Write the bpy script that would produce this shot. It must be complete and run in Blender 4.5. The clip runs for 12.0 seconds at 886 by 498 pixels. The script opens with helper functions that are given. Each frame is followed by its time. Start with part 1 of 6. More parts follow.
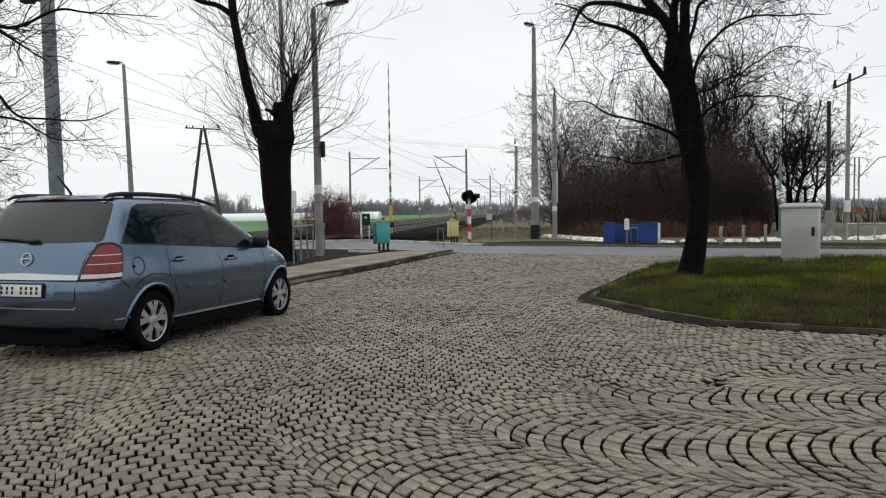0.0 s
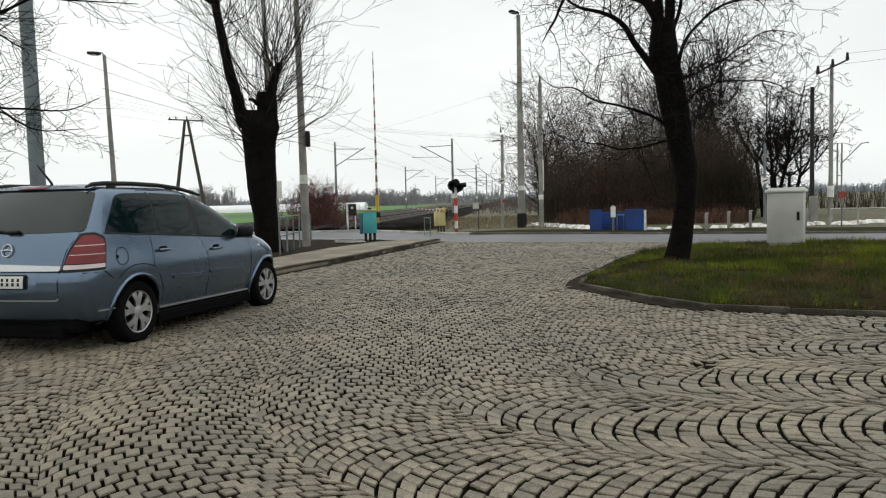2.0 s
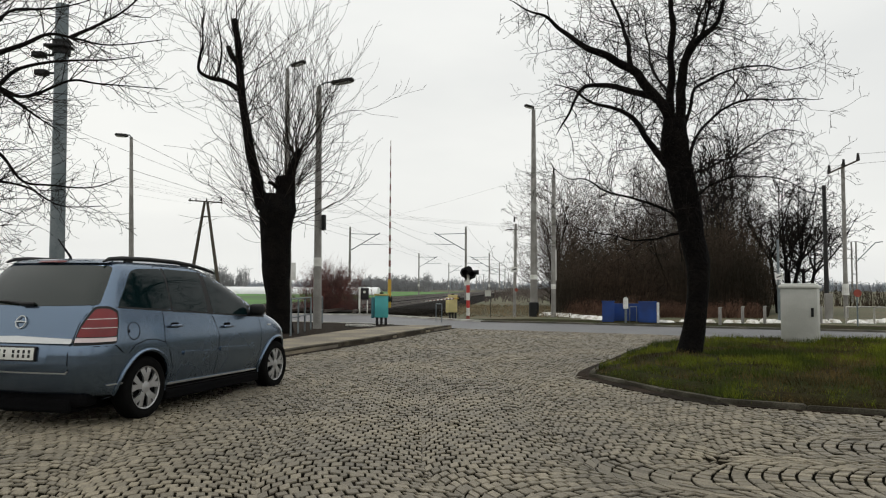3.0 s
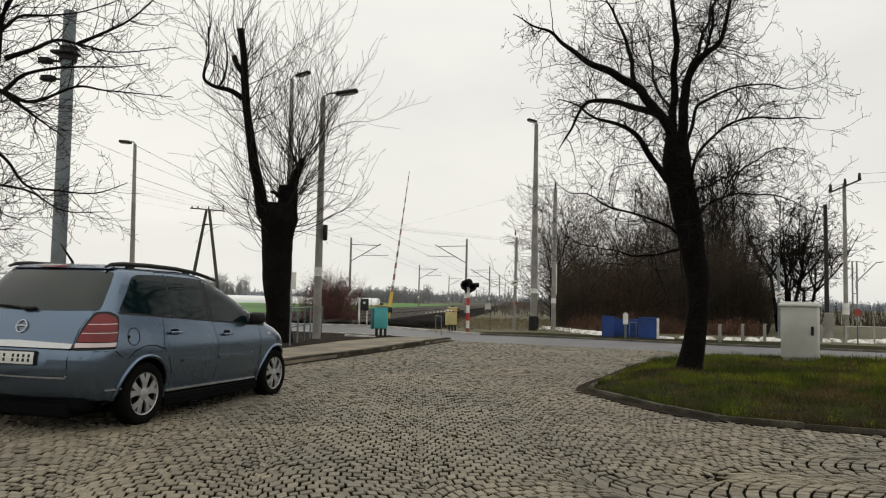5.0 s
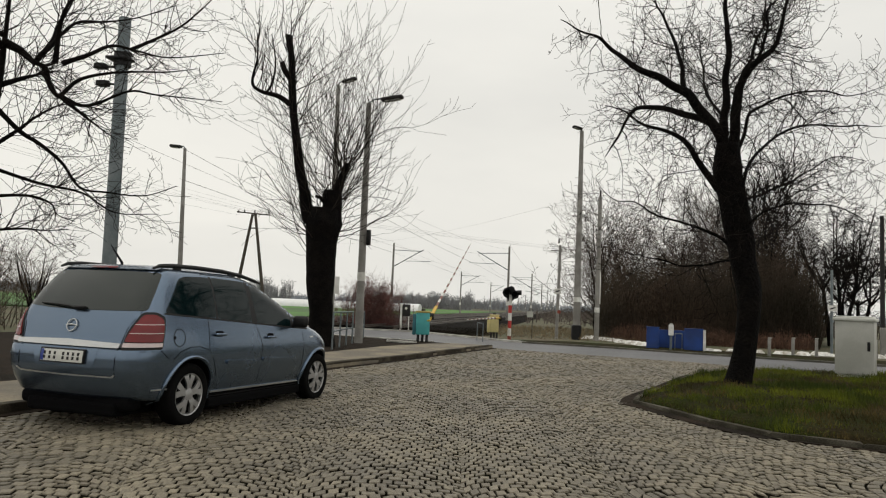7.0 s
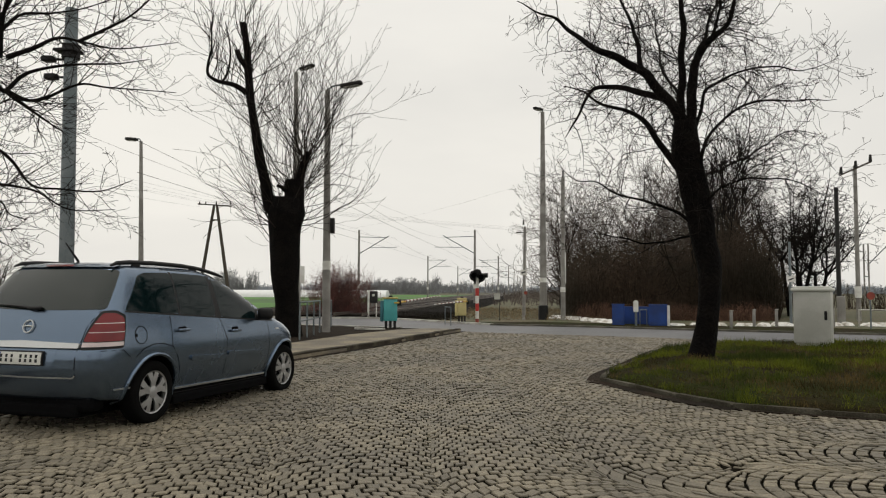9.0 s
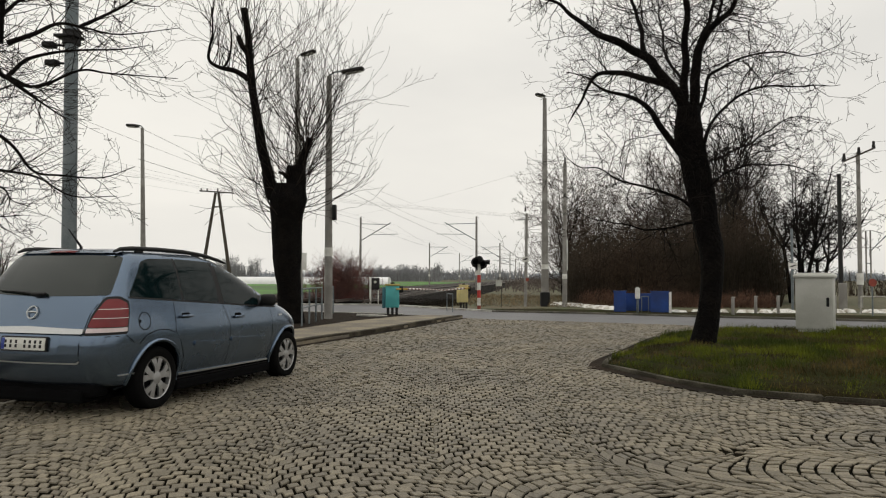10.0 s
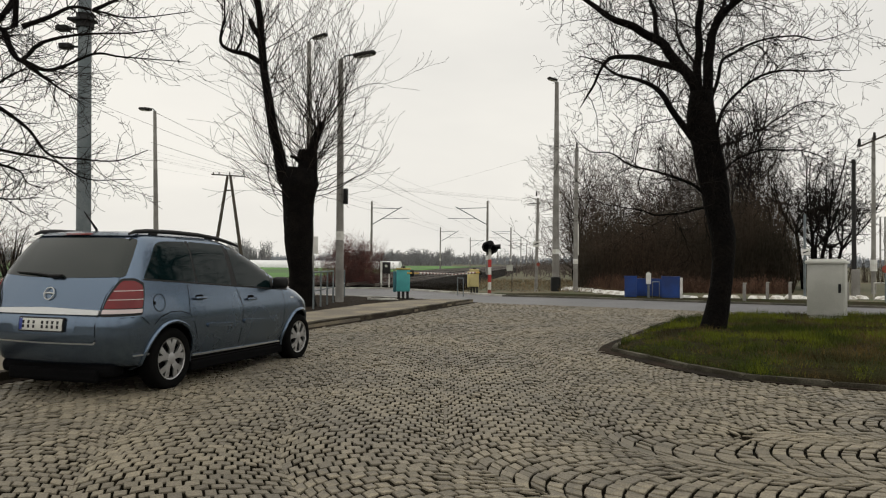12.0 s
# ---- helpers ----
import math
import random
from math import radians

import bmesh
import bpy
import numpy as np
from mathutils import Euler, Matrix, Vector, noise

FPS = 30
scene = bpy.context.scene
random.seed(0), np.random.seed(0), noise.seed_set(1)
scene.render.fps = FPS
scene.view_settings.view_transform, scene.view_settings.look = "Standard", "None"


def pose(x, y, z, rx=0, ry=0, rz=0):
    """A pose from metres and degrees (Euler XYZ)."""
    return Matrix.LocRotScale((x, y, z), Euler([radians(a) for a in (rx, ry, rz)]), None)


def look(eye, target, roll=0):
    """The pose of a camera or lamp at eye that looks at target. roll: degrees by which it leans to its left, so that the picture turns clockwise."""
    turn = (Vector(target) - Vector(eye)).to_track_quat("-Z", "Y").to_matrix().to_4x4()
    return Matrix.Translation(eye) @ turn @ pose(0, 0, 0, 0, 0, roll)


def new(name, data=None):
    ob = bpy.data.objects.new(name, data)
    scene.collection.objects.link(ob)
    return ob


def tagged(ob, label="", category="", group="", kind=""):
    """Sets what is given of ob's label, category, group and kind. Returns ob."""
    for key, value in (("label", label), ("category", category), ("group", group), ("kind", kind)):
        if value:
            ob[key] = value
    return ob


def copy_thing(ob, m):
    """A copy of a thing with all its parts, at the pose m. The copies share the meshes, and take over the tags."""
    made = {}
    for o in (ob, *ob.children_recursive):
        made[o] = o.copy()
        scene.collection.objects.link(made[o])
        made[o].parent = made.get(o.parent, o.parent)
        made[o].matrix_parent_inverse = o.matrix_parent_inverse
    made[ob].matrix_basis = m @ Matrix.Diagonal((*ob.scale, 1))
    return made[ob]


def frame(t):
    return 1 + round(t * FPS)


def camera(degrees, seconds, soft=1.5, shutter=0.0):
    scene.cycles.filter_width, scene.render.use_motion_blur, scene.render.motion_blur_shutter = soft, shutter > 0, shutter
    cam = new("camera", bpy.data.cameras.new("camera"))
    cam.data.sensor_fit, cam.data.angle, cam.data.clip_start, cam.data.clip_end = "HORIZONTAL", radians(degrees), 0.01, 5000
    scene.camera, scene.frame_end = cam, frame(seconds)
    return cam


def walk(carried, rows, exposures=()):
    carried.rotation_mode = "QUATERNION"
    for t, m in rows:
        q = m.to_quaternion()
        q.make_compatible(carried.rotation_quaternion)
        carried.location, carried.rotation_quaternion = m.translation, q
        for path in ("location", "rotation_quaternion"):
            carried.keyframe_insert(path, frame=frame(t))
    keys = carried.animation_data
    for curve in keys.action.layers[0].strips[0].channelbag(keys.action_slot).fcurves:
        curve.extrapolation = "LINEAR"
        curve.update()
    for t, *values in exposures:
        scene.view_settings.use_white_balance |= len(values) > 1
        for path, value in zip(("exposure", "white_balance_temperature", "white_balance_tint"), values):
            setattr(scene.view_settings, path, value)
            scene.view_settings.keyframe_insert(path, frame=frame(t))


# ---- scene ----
cam = camera(61.5, 12.0, 1.15)
PATH = [
    (0, (0.567, -0.504, 1.44), (0.411, 1.487, 1.338), -0.8),
    (0.5, (0.495, -0.33, 1.44), (0.385, 1.665, 1.358), -1.0),
    (1, (0.515, -0.399, 1.417), (0.404, 1.596, 1.324), -0.2),
    (1.5, (0.542, -0.48, 1.422), (0.409, 1.512, 1.304), 0.0),
    (2, (0.553, -0.457, 1.399), (0.432, 1.536, 1.27), -1.4),
    (2.5, (0.532, -0.417, 1.392), (0.367, 1.574, 1.481), -1.8),
    (2.7, (0.564, -0.488, 1.381), (0.411, 1.503, 1.486), -0.7),
    (4.3, (0.573, -0.504, 1.354), (0.426, 1.487, 1.468), 1.6),
    (4.5, (0.576, -0.484, 1.363), (0.477, 1.511, 1.466), 0.7),
    (5, (0.563, -0.514, 1.36), (0.409, 1.475, 1.498), 1.3),
    (5.5, (0.564, -0.52, 1.356), (0.397, 1.468, 1.485), 1.8),
    (6, (0.572, -0.533, 1.359), (0.308, 1.444, 1.508), 2.3),
    (6.5, (0.535, -0.44, 1.36), (0.269, 1.536, 1.514), 2.3),
    (7, (0.533, -0.435, 1.362), (0.266, 1.541, 1.514), 2.4),
    (7.2, (0.533, -0.385, 1.335), (0.262, 1.592, 1.476), 2.6),
    (9, (0.561, -0.418, 1.376), (0.385, 1.572, 1.489), 0.2),
    (9.5, (0.552, -0.415, 1.37), (0.377, 1.575, 1.459), 0.3),
    (10, (0.548, -0.418, 1.367), (0.368, 1.572, 1.445), 0.2),
    (10.5, (0.544, -0.418, 1.369), (0.36, 1.572, 1.451), 0.3),
    (11, (0.547, -0.419, 1.368), (0.355, 1.57, 1.449), 0.4),
    (11.5, (0.546, -0.428, 1.363), (0.332, 1.559, 1.447), 0.1),
    (12, (0.554, -0.467, 1.361), (0.345, 1.522, 1.397), 0.5),
]
walk(cam, [(t, look(eye, target, roll)) for t, eye, target, roll in PATH],
     [(0, 0.08, 6220, 5), (1.2, 0.12, 6300, 5), (2.1, 0.12, 6400, 5), (2.5, 0.0, 6450, 6), (4.4, -0.06, 6780, 7), (7.2, -0.15, 6850, 7), (9.0, -0.14, 6900, 8), (12, -0.1, 6900, 8)])

# ---- daylight: an even overcast sky ----
world = bpy.data.worlds.new("overcast_sky")
scene.world = world
world.use_nodes = True
wn, wl = world.node_tree.nodes, world.node_tree.links
wn.clear()
w_out, w_bg, w_add = wn.new("ShaderNodeOutputWorld"), wn.new("ShaderNodeBackground"), wn.new("ShaderNodeAddShader")
w_sky, w_bg2 = wn.new("ShaderNodeTexSky"), wn.new("ShaderNodeBackground")
w_sky.sky_type, w_sky.sun_disc = "NISHITA", False
w_sky.sun_elevation, w_sky.sun_rotation = radians(76), radians(-34)
w_sky.air_density, w_sky.dust_density = 1.0, 6.0
wl.new(w_sky.outputs[0], w_bg2.inputs[0])
w_bg2.inputs[1].default_value = 0.005
w_tc, w_map, w_noise, w_ramp = wn.new("ShaderNodeTexCoord"), wn.new("ShaderNodeMapping"), wn.new("ShaderNodeTexNoise"), wn.new("ShaderNodeValToRGB")
w_map.inputs["Scale"].default_value = (1.0, 1.0, 3.2)
w_map.inputs["Location"].default_value = (0.4, 0.2, 0.1)
w_noise.inputs["Scale"].default_value, w_noise.inputs["Detail"].default_value, w_noise.inputs["Roughness"].default_value = 1.5, 5, 0.5
wl.new(w_tc.outputs["Generated"], w_map.inputs[0])
wl.new(w_map.outputs[0], w_noise.inputs[0])
wl.new(w_noise.outputs[0], w_ramp.inputs[0])
w_ramp.color_ramp.elements[0].position, w_ramp.color_ramp.elements[0].color = 0.30, (0.78, 0.78, 0.785, 1)
w_ramp.color_ramp.elements[1].position, w_ramp.color_ramp.elements[1].color = 0.66, (0.95, 0.94, 0.925, 1)
# an overcast sky is brighter overhead than at the horizon
w_xyz, w_rise, w_mul = wn.new("ShaderNodeSeparateXYZ"), wn.new("ShaderNodeMapRange"), wn.new("ShaderNodeVectorMath")
w_mul.operation = "SCALE"
w_rise.inputs["From Min"].default_value, w_rise.inputs["From Max"].default_value = 0.25, 1.0
w_rise.inputs["To Min"].default_value, w_rise.inputs["To Max"].default_value = 1.0, 1.35
wl.new(w_tc.outputs["Generated"], w_xyz.inputs[0])
wl.new(w_xyz.outputs["Z"], w_rise.inputs[0])
wl.new(w_ramp.outputs[0], w_mul.inputs[0])
wl.new(w_rise.outputs[0], w_mul.inputs["Scale"])
wl.new(w_mul.outputs[0], w_bg.inputs[0])
w_bg.inputs[1].default_value = 1.0
wl.new(w_bg.outputs[0], w_add.inputs[0])
wl.new(w_bg2.outputs[0], w_add.inputs[1])
wl.new(w_add.outputs[0], w_out.inputs[0])

sun = new("sun", bpy.data.lights.new("sun", "SUN"))
sun.data.energy, sun.data.angle, sun.data.color = 0.5, radians(18), (1.0, 0.97, 0.92)
sun.matrix_world = look((-4, 6, 30), (0, 0, 0))


# ---- materials ----
def mat(name, color, rough=0.7, vary=0.25, scale=3.0, fine=60.0, bump=0.3, metal=0.0, coat=0.0, other=None, mix=(0.42, 0.62),
        random_by=None, spec=0.5, bump_scale=None, dist=0.01):
    """A surface with two scales of variation; other: a second colour that stains the first; random_by: "island" or "object"."""
    m = bpy.data.materials.new(name)
    m.use_nodes = True
    n, l = m.node_tree.nodes, m.node_tree.links
    b = n["Principled BSDF"]
    tc = n.new("ShaderNodeTexCoord")
    big, small = n.new("ShaderNodeTexNoise"), n.new("ShaderNodeTexNoise")
    big.inputs["Scale"].default_value, big.inputs["Detail"].default_value = scale, 6
    small.inputs["Scale"].default_value, small.inputs["Detail"].default_value = fine, 4
    l.new(tc.outputs["Object"], big.inputs[0])
    l.new(tc.outputs["Object"], small.inputs[0])
    ramp = n.new("ShaderNodeValToRGB")
    e = ramp.color_ramp.elements
    e[0].position, e[1].position = mix
    second = other or tuple(c * (1 - vary) for c in color)
    e[0].color, e[1].color = (*second, 1), (*color, 1)
    l.new(big.outputs[0], ramp.inputs[0])
    val = n.new("ShaderNodeMapRange")
    val.inputs["From Min"].default_value, val.inputs["From Max"].default_value = 0.25, 0.75
    val.inputs["To Min"].default_value, val.inputs["To Max"].default_value = 1 - vary, 1 + vary
    l.new(small.outputs[0], val.inputs[0])
    factor = val.outputs[0]
    if random_by:
        if random_by == "island":
            r = n.new("ShaderNodeNewGeometry").outputs["Random Per Island"]
        else:
            r = n.new("ShaderNodeObjectInfo").outputs["Random"]
        rr = n.new("ShaderNodeMapRange")
        rr.inputs["To Min"].default_value, rr.inputs["To Max"].default_value = 0.72, 1.28
        l.new(r, rr.inputs[0])
        mu = n.new("ShaderNodeMath")
        mu.operation = "MULTIPLY"
        l.new(rr.outputs[0], mu.inputs[0])
        l.new(factor, mu.inputs[1])
        factor = mu.outputs[0]
    hsv = n.new("ShaderNodeHueSaturation")
    l.new(ramp.outputs[0], hsv.inputs["Color"])
    l.new(factor, hsv.inputs["Value"])
    l.new(hsv.outputs[0], b.inputs["Base Color"])
    rg = n.new("ShaderNodeMapRange")
    rg.inputs["To Min"].default_value, rg.inputs["To Max"].default_value = max(0.02, rough - 0.12 * min(1, vary * 3)), min(1, rough + 0.12 * min(1, vary * 3))
    l.new(big.outputs[0], rg.inputs[0])
    l.new(rg.outputs[0], b.inputs["Roughness"])
    b.inputs["Metallic"].default_value, b.inputs["Coat Weight"].default_value = metal, coat
    b.inputs["Coat Roughness"].default_value = 0.04
    b.inputs["Specular IOR Level"].default_value = spec
    if bump:
        bp = n.new("ShaderNodeBump")
        bp.inputs["Strength"].default_value, bp.inputs["Distance"].default_value = bump, dist
        l.new(small.outputs[0], bp.inputs["Height"])
        l.new(bp.outputs[0], b.inputs["Normal"])
    return m


M_STONE = mat("granite_sett", (0.172, 0.148, 0.104), 0.62, 0.45, 0.55, 70, 0.9, other=(0.12, 0.104, 0.075), random_by="island", dist=0.004)
M_STONE_ONE = mat("granite_sett_single", (0.172, 0.148, 0.104), 0.62, 0.45, 9, 70, 0.9, other=(0.12, 0.104, 0.075), random_by="object", dist=0.004)
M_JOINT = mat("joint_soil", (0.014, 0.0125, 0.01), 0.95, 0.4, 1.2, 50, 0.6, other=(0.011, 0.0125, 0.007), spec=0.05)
# sett flanks: soil and the shade of the joints in one dark colour
M_FLANK = mat("soil_and_shade_flank", (0.03, 0.025, 0.018), 0.95, 0.4, 4, 50, 0.5, other=(0.018, 0.017, 0.011), spec=0.05)
M_ASPHALT = mat("asphalt", (0.105, 0.105, 0.112), 0.55, 0.2, 0.5, 90, 0.35, other=(0.07, 0.07, 0.076))
M_KERB = mat("kerb_concrete", (0.13, 0.118, 0.095), 0.85, 0.4, 1.7, 60, 0.6, other=(0.06, 0.058, 0.045))
M_KERB_DARK = mat("dirty_kerb_concrete", (0.088, 0.076, 0.056), 0.9, 0.4, 1.7, 60, 0.6, other=(0.035, 0.03, 0.022), spec=0.1)
M_KERB_ISLE = mat("weathered_kerb_concrete", (0.1, 0.092, 0.072), 0.9, 0.45, 2.2, 60, 0.7, other=(0.04, 0.036, 0.026), spec=0.1)
M_KERB_PALE = mat("pale_kerb_concrete", (0.5, 0.49, 0.45), 0.85, 0.22, 2, 50, 0.4, other=(0.3, 0.29, 0.26))
M_PAVE = mat("gravel_pavement", (0.23, 0.195, 0.135), 0.9, 0.35, 0.9, 45, 0.7, other=(0.135, 0.118, 0.092))
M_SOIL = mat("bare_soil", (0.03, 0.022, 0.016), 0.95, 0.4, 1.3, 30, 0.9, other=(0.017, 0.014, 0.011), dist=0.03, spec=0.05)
M_GRASS = mat("winter_turf", (0.02, 0.026, 0.006), 0.95, 0.4, 0.8, 18, 0.9, spec=0.05, other=(0.024, 0.018, 0.009), dist=0.04)
M_BLADE = mat("grass_blades", (0.135, 0.155, 0.014), 0.85, 0.5, 0.9, 20, 0.0, spec=0.12, other=(0.035, 0.05, 0.008), random_by="island")
M_STRAW = mat("straw_blades", (0.12, 0.085, 0.032), 0.9, 0.5, 1.1, 20, 0.0, spec=0.1, other=(0.035, 0.03, 0.012), random_by="island")
M_FIELD = mat("winter_wheat", (0.07, 0.21, 0.02), 0.9, 0.25, 0.05, 3, 0.3, other=(0.04, 0.09, 0.022))
M_WILD = mat("rough_ground", (0.1, 0.08, 0.045), 0.95, 0.4, 0.25, 8, 0.8, other=(0.06, 0.065, 0.028), dist=0.05)
M_SNOW = mat("old_snow", (0.66, 0.65, 0.62), 0.75, 0.3, 2.5, 20, 0.8, other=(0.3, 0.27, 0.22), mix=(0.36, 0.52), dist=0.05)
M_BALLAST = mat("track_ballast", (0.014, 0.012, 0.0105), 0.97, 0.45, 1.0, 25, 0.9, dist=0.05, spec=0.03)
M_RAIL = mat("worn_rail", (0.16, 0.13, 0.11), 0.4, 0.3, 2, 30, 0.2, metal=0.7)
M_WEEDS = mat("dark_weeds", (0.022, 0.019, 0.014), 0.95, 0.4, 1, 8, 0.0, random_by="island", spec=0.05)
M_SLEEPER = mat("sleeper", (0.035, 0.03, 0.026), 0.9, 0.3, 3, 30, 0.5)
M_BARK = mat("dark_bark", (0.0085, 0.0072, 0.0062), 0.95, 0.5, 4, 22, 1.0, other=(0.0045, 0.004, 0.0038), dist=0.05, spec=0.08)
M_TWIG = mat("twig_bark", (0.016, 0.0125, 0.0105), 0.9, 0.35, 3, 20, 0.0, other=(0.01, 0.008, 0.007), spec=0.08)
M_TWIG_PALE = mat("young_shoot", (0.032, 0.025, 0.021), 0.85, 0.35, 3, 20, 0.0, other=(0.02, 0.016, 0.014), spec=0.1)
M_THICKET = mat("thicket_twigs", (0.072, 0.052, 0.038), 0.95, 0.5, 0.3, 5, 0.0, other=(0.036, 0.031, 0.023), random_by="island", spec=0.05)
M_REDBUSH = mat("reddish_bush", (0.15, 0.055, 0.045), 0.9, 0.4, 1, 8, 0.0, other=(0.08, 0.04, 0.035), random_by="island")
# aerial haze is mixed into the next two base colours
M_FARTREE_HAZED = mat("haze_greyed_trees", (0.27, 0.275, 0.285), 1.0, 0.25, 0.1, 2, 0.0, random_by="island", spec=0.0)
M_HAZE = mat("haze_coloured_woods", (0.30, 0.33, 0.37), 1.0, 0.1, 0.01, 0.1, 0.0, spec=0.0)
M_CONC = mat("pole_concrete", (0.3, 0.29, 0.27), 0.85, 0.22, 1.5, 40, 0.4, other=(0.2, 0.19, 0.175))
M_GALV = mat("galvanised_steel", (0.19, 0.215, 0.225), 0.5, 0.2, 2, 40, 0.15, metal=0.5, other=(0.13, 0.155, 0.165))
M_WOOD = mat("weathered_pole_wood", (0.07, 0.056, 0.045), 0.9, 0.35, 2, 30, 0.6, other=(0.06, 0.05, 0.04))
M_TAR = mat("tarred_wood", (0.018, 0.017, 0.017), 0.8, 0.4, 2, 30, 0.5)
M_WIRE = mat("wire", (0.1, 0.1, 0.1), 0.7, 0.1, 1, 1, 0.0)
M_BLACK = mat("black_plastic", (0.008, 0.008, 0.0085), 0.55, 0.2, 4, 60, 0.1, spec=0.3)
M_RUBBER = mat("tyre_rubber", (0.006, 0.006, 0.006), 0.9, 0.3, 6, 60, 0.3, spec=0.06)
M_WHITE = mat("white_paint", (0.74, 0.74, 0.71), 0.6, 0.12, 3, 40, 0.1, other=(0.6, 0.59, 0.55))
M_RED = mat("red_paint", (0.5, 0.035, 0.03), 0.55, 0.2, 3, 40, 0.1)
M_DULLRED = mat("dull_red_paint", (0.3, 0.06, 0.04), 0.7, 0.25, 3, 40, 0.1)
M_BOOMRED = mat("faded_red_band_paint", (0.25, 0.12, 0.105), 0.6, 0.25, 3, 40, 0.1)
M_TEAL = mat("turquoise_paint", (0.075, 0.42, 0.42), 0.5, 0.14, 2.5, 40, 0.1, other=(0.06, 0.33, 0.34))
M_TEALDARK = mat("dark_turquoise_paint", (0.03, 0.14, 0.17), 0.55, 0.2, 2.5, 40, 0.1)
M_YELLOW = mat("cream_yellow_paint", (0.66, 0.56, 0.26), 0.5, 0.14, 2.5, 40, 0.1, other=(0.55, 0.47, 0.23))
M_AMBERLID = mat("faded_ochre_paint", (0.42, 0.36, 0.12), 0.6, 0.2, 2.5, 40, 0.1)
M_AMBER = mat("amber_paint", (0.62, 0.4, 0.06), 0.5, 0.14, 2.5, 40, 0.1)
M_BLUE = mat("blue_paint", (0.005, 0.045, 0.22), 0.55, 0.25, 1.5, 40, 0.1, other=(0.006, 0.03, 0.14))
M_BOX = mat("grey_cabinet_plastic", (0.48, 0.48, 0.44), 0.6, 0.08, 2, 60, 0.12, other=(0.4, 0.4, 0.36))
M_BOXTOP = mat("pale_cabinet_lid", (0.6, 0.6, 0.56), 0.6, 0.08, 2, 60, 0.12)
M_GREENIRON = mat("green_iron", (0.05, 0.1, 0.085), 0.6, 0.25, 4, 40, 0.2)
M_FOIL = mat("greenhouse_film", (0.72, 0.73, 0.73), 0.5, 0.08, 0.3, 3, 0.1)
M_PAINT = mat("steel_blue_car_paint", (0.132, 0.181, 0.246), 0.27, 0.04, 0.8, 400, 0.0, metal=0.88, coat=0.35, other=(0.125, 0.171, 0.236))
M_SILVER = mat("silver_trim", (0.55, 0.56, 0.56), 0.3, 0.05, 3, 40, 0.0, metal=0.7, coat=0.5)
M_GLASS = mat("dark_tinted_glass", (0.004, 0.011, 0.012), 0.04, 0.05, 2, 20, 0.0, spec=0.2)
M_REAR_GLASS = mat("grey_green_rear_glass", (0.012, 0.018, 0.015), 0.05, 0.05, 2, 20, 0.0, spec=0.5)
M_TAIL = mat("red_lamp_lens", (0.17, 0.006, 0.009), 0.18, 0.2, 8, 120, 0.05, coat=0.25, spec=0.35)
M_TAILCLEAR = mat("clear_lamp_lens", (0.6, 0.5, 0.5), 0.12, 0.1, 8, 120, 0.05, coat=1.0)
M_RIM = mat("alloy_rim", (0.42, 0.42, 0.42), 0.38, 0.1, 6, 60, 0.0, metal=0.75)
M_PLATE = mat("number_plate", (0.62, 0.62, 0.58), 0.4, 0.05, 5, 60, 0.0)
M_EUBLUE = mat("plate_blue", (0.015, 0.04, 0.25), 0.4, 0.05, 5, 60, 0.0)
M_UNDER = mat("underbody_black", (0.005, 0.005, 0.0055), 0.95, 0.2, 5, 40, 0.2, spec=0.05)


# ---- mesh helpers ----
def finish(bm, name, material, smooth=None):
    me = bpy.data.meshes.new(name)
    bmesh.ops.recalc_face_normals(bm, faces=bm.faces)
    bm.to_mesh(me)
    bm.free()
    for m in material if isinstance(material, (list, tuple)) else (material,):
        me.materials.append(m)
    if smooth is not None:
        me.shade_smooth()
        if smooth < 180:
            me.set_sharp_from_angle(angle=radians(smooth))
    return me


def part(name, bm, material, parent, label="", smooth=None):
    ob = new(name, finish(bm, name, material, smooth))
    ob.parent = parent
    return tagged(ob, label)


def thing(name, m, label, category, group="", kind=""):
    e = new(name)
    e.empty_display_size = 0.2
    e.matrix_world = m
    return tagged(e, label, category, group, kind)


def single(name, bm, material, label, category="", group="", kind="", smooth=None, m=None):
    ob = new(name, finish(bm, name, material, smooth))
    if m is not None:
        ob.matrix_world = m
    return tagged(ob, label, category, group, kind)


def box(bm, c, s, rz=0.0, bevel=0.0, rx=0.0, ry=0.0):
    r = bmesh.ops.create_cube(bm, size=1, matrix=pose(*c, rx, ry, rz) @ Matrix.Diagonal((*s, 1)))
    if bevel:
        edges = {e for v in r["verts"] for e in v.link_edges}
        bmesh.ops.bevel(bm, geom=list(edges), offset=bevel, segments=2, affect="EDGES", profile=0.5)
    return bm


def tube(bm, pts, radii, n=8, cap=True):
    """A tapered tube along points."""
    pts = [Vector(p) for p in pts]
    if not isinstance(radii, (list, tuple)):
        radii = [radii] * len(pts)
    rings, side = [], None
    for i, p in enumerate(pts):
        d = (pts[min(i + 1, len(pts) - 1)] - pts[max(i - 1, 0)]).normalized()
        if side is None:
            side = d.orthogonal().normalized()
        side = (side - d * side.dot(d)).normalized()
        up = d.cross(side)
        rings.append([bm.verts.new(p + radii[i] * (math.cos(a) * side + math.sin(a) * up)) for a in (2 * math.pi * k / n for k in range(n))])
    for a, b in zip(rings, rings[1:]):
        for k in range(n):
            bm.faces.new((a[k], a[(k + 1) % n], b[(k + 1) % n], b[k]))
    if cap:
        bm.faces.new(rings[0][::-1])
        bm.faces.new(rings[-1])
    return bm


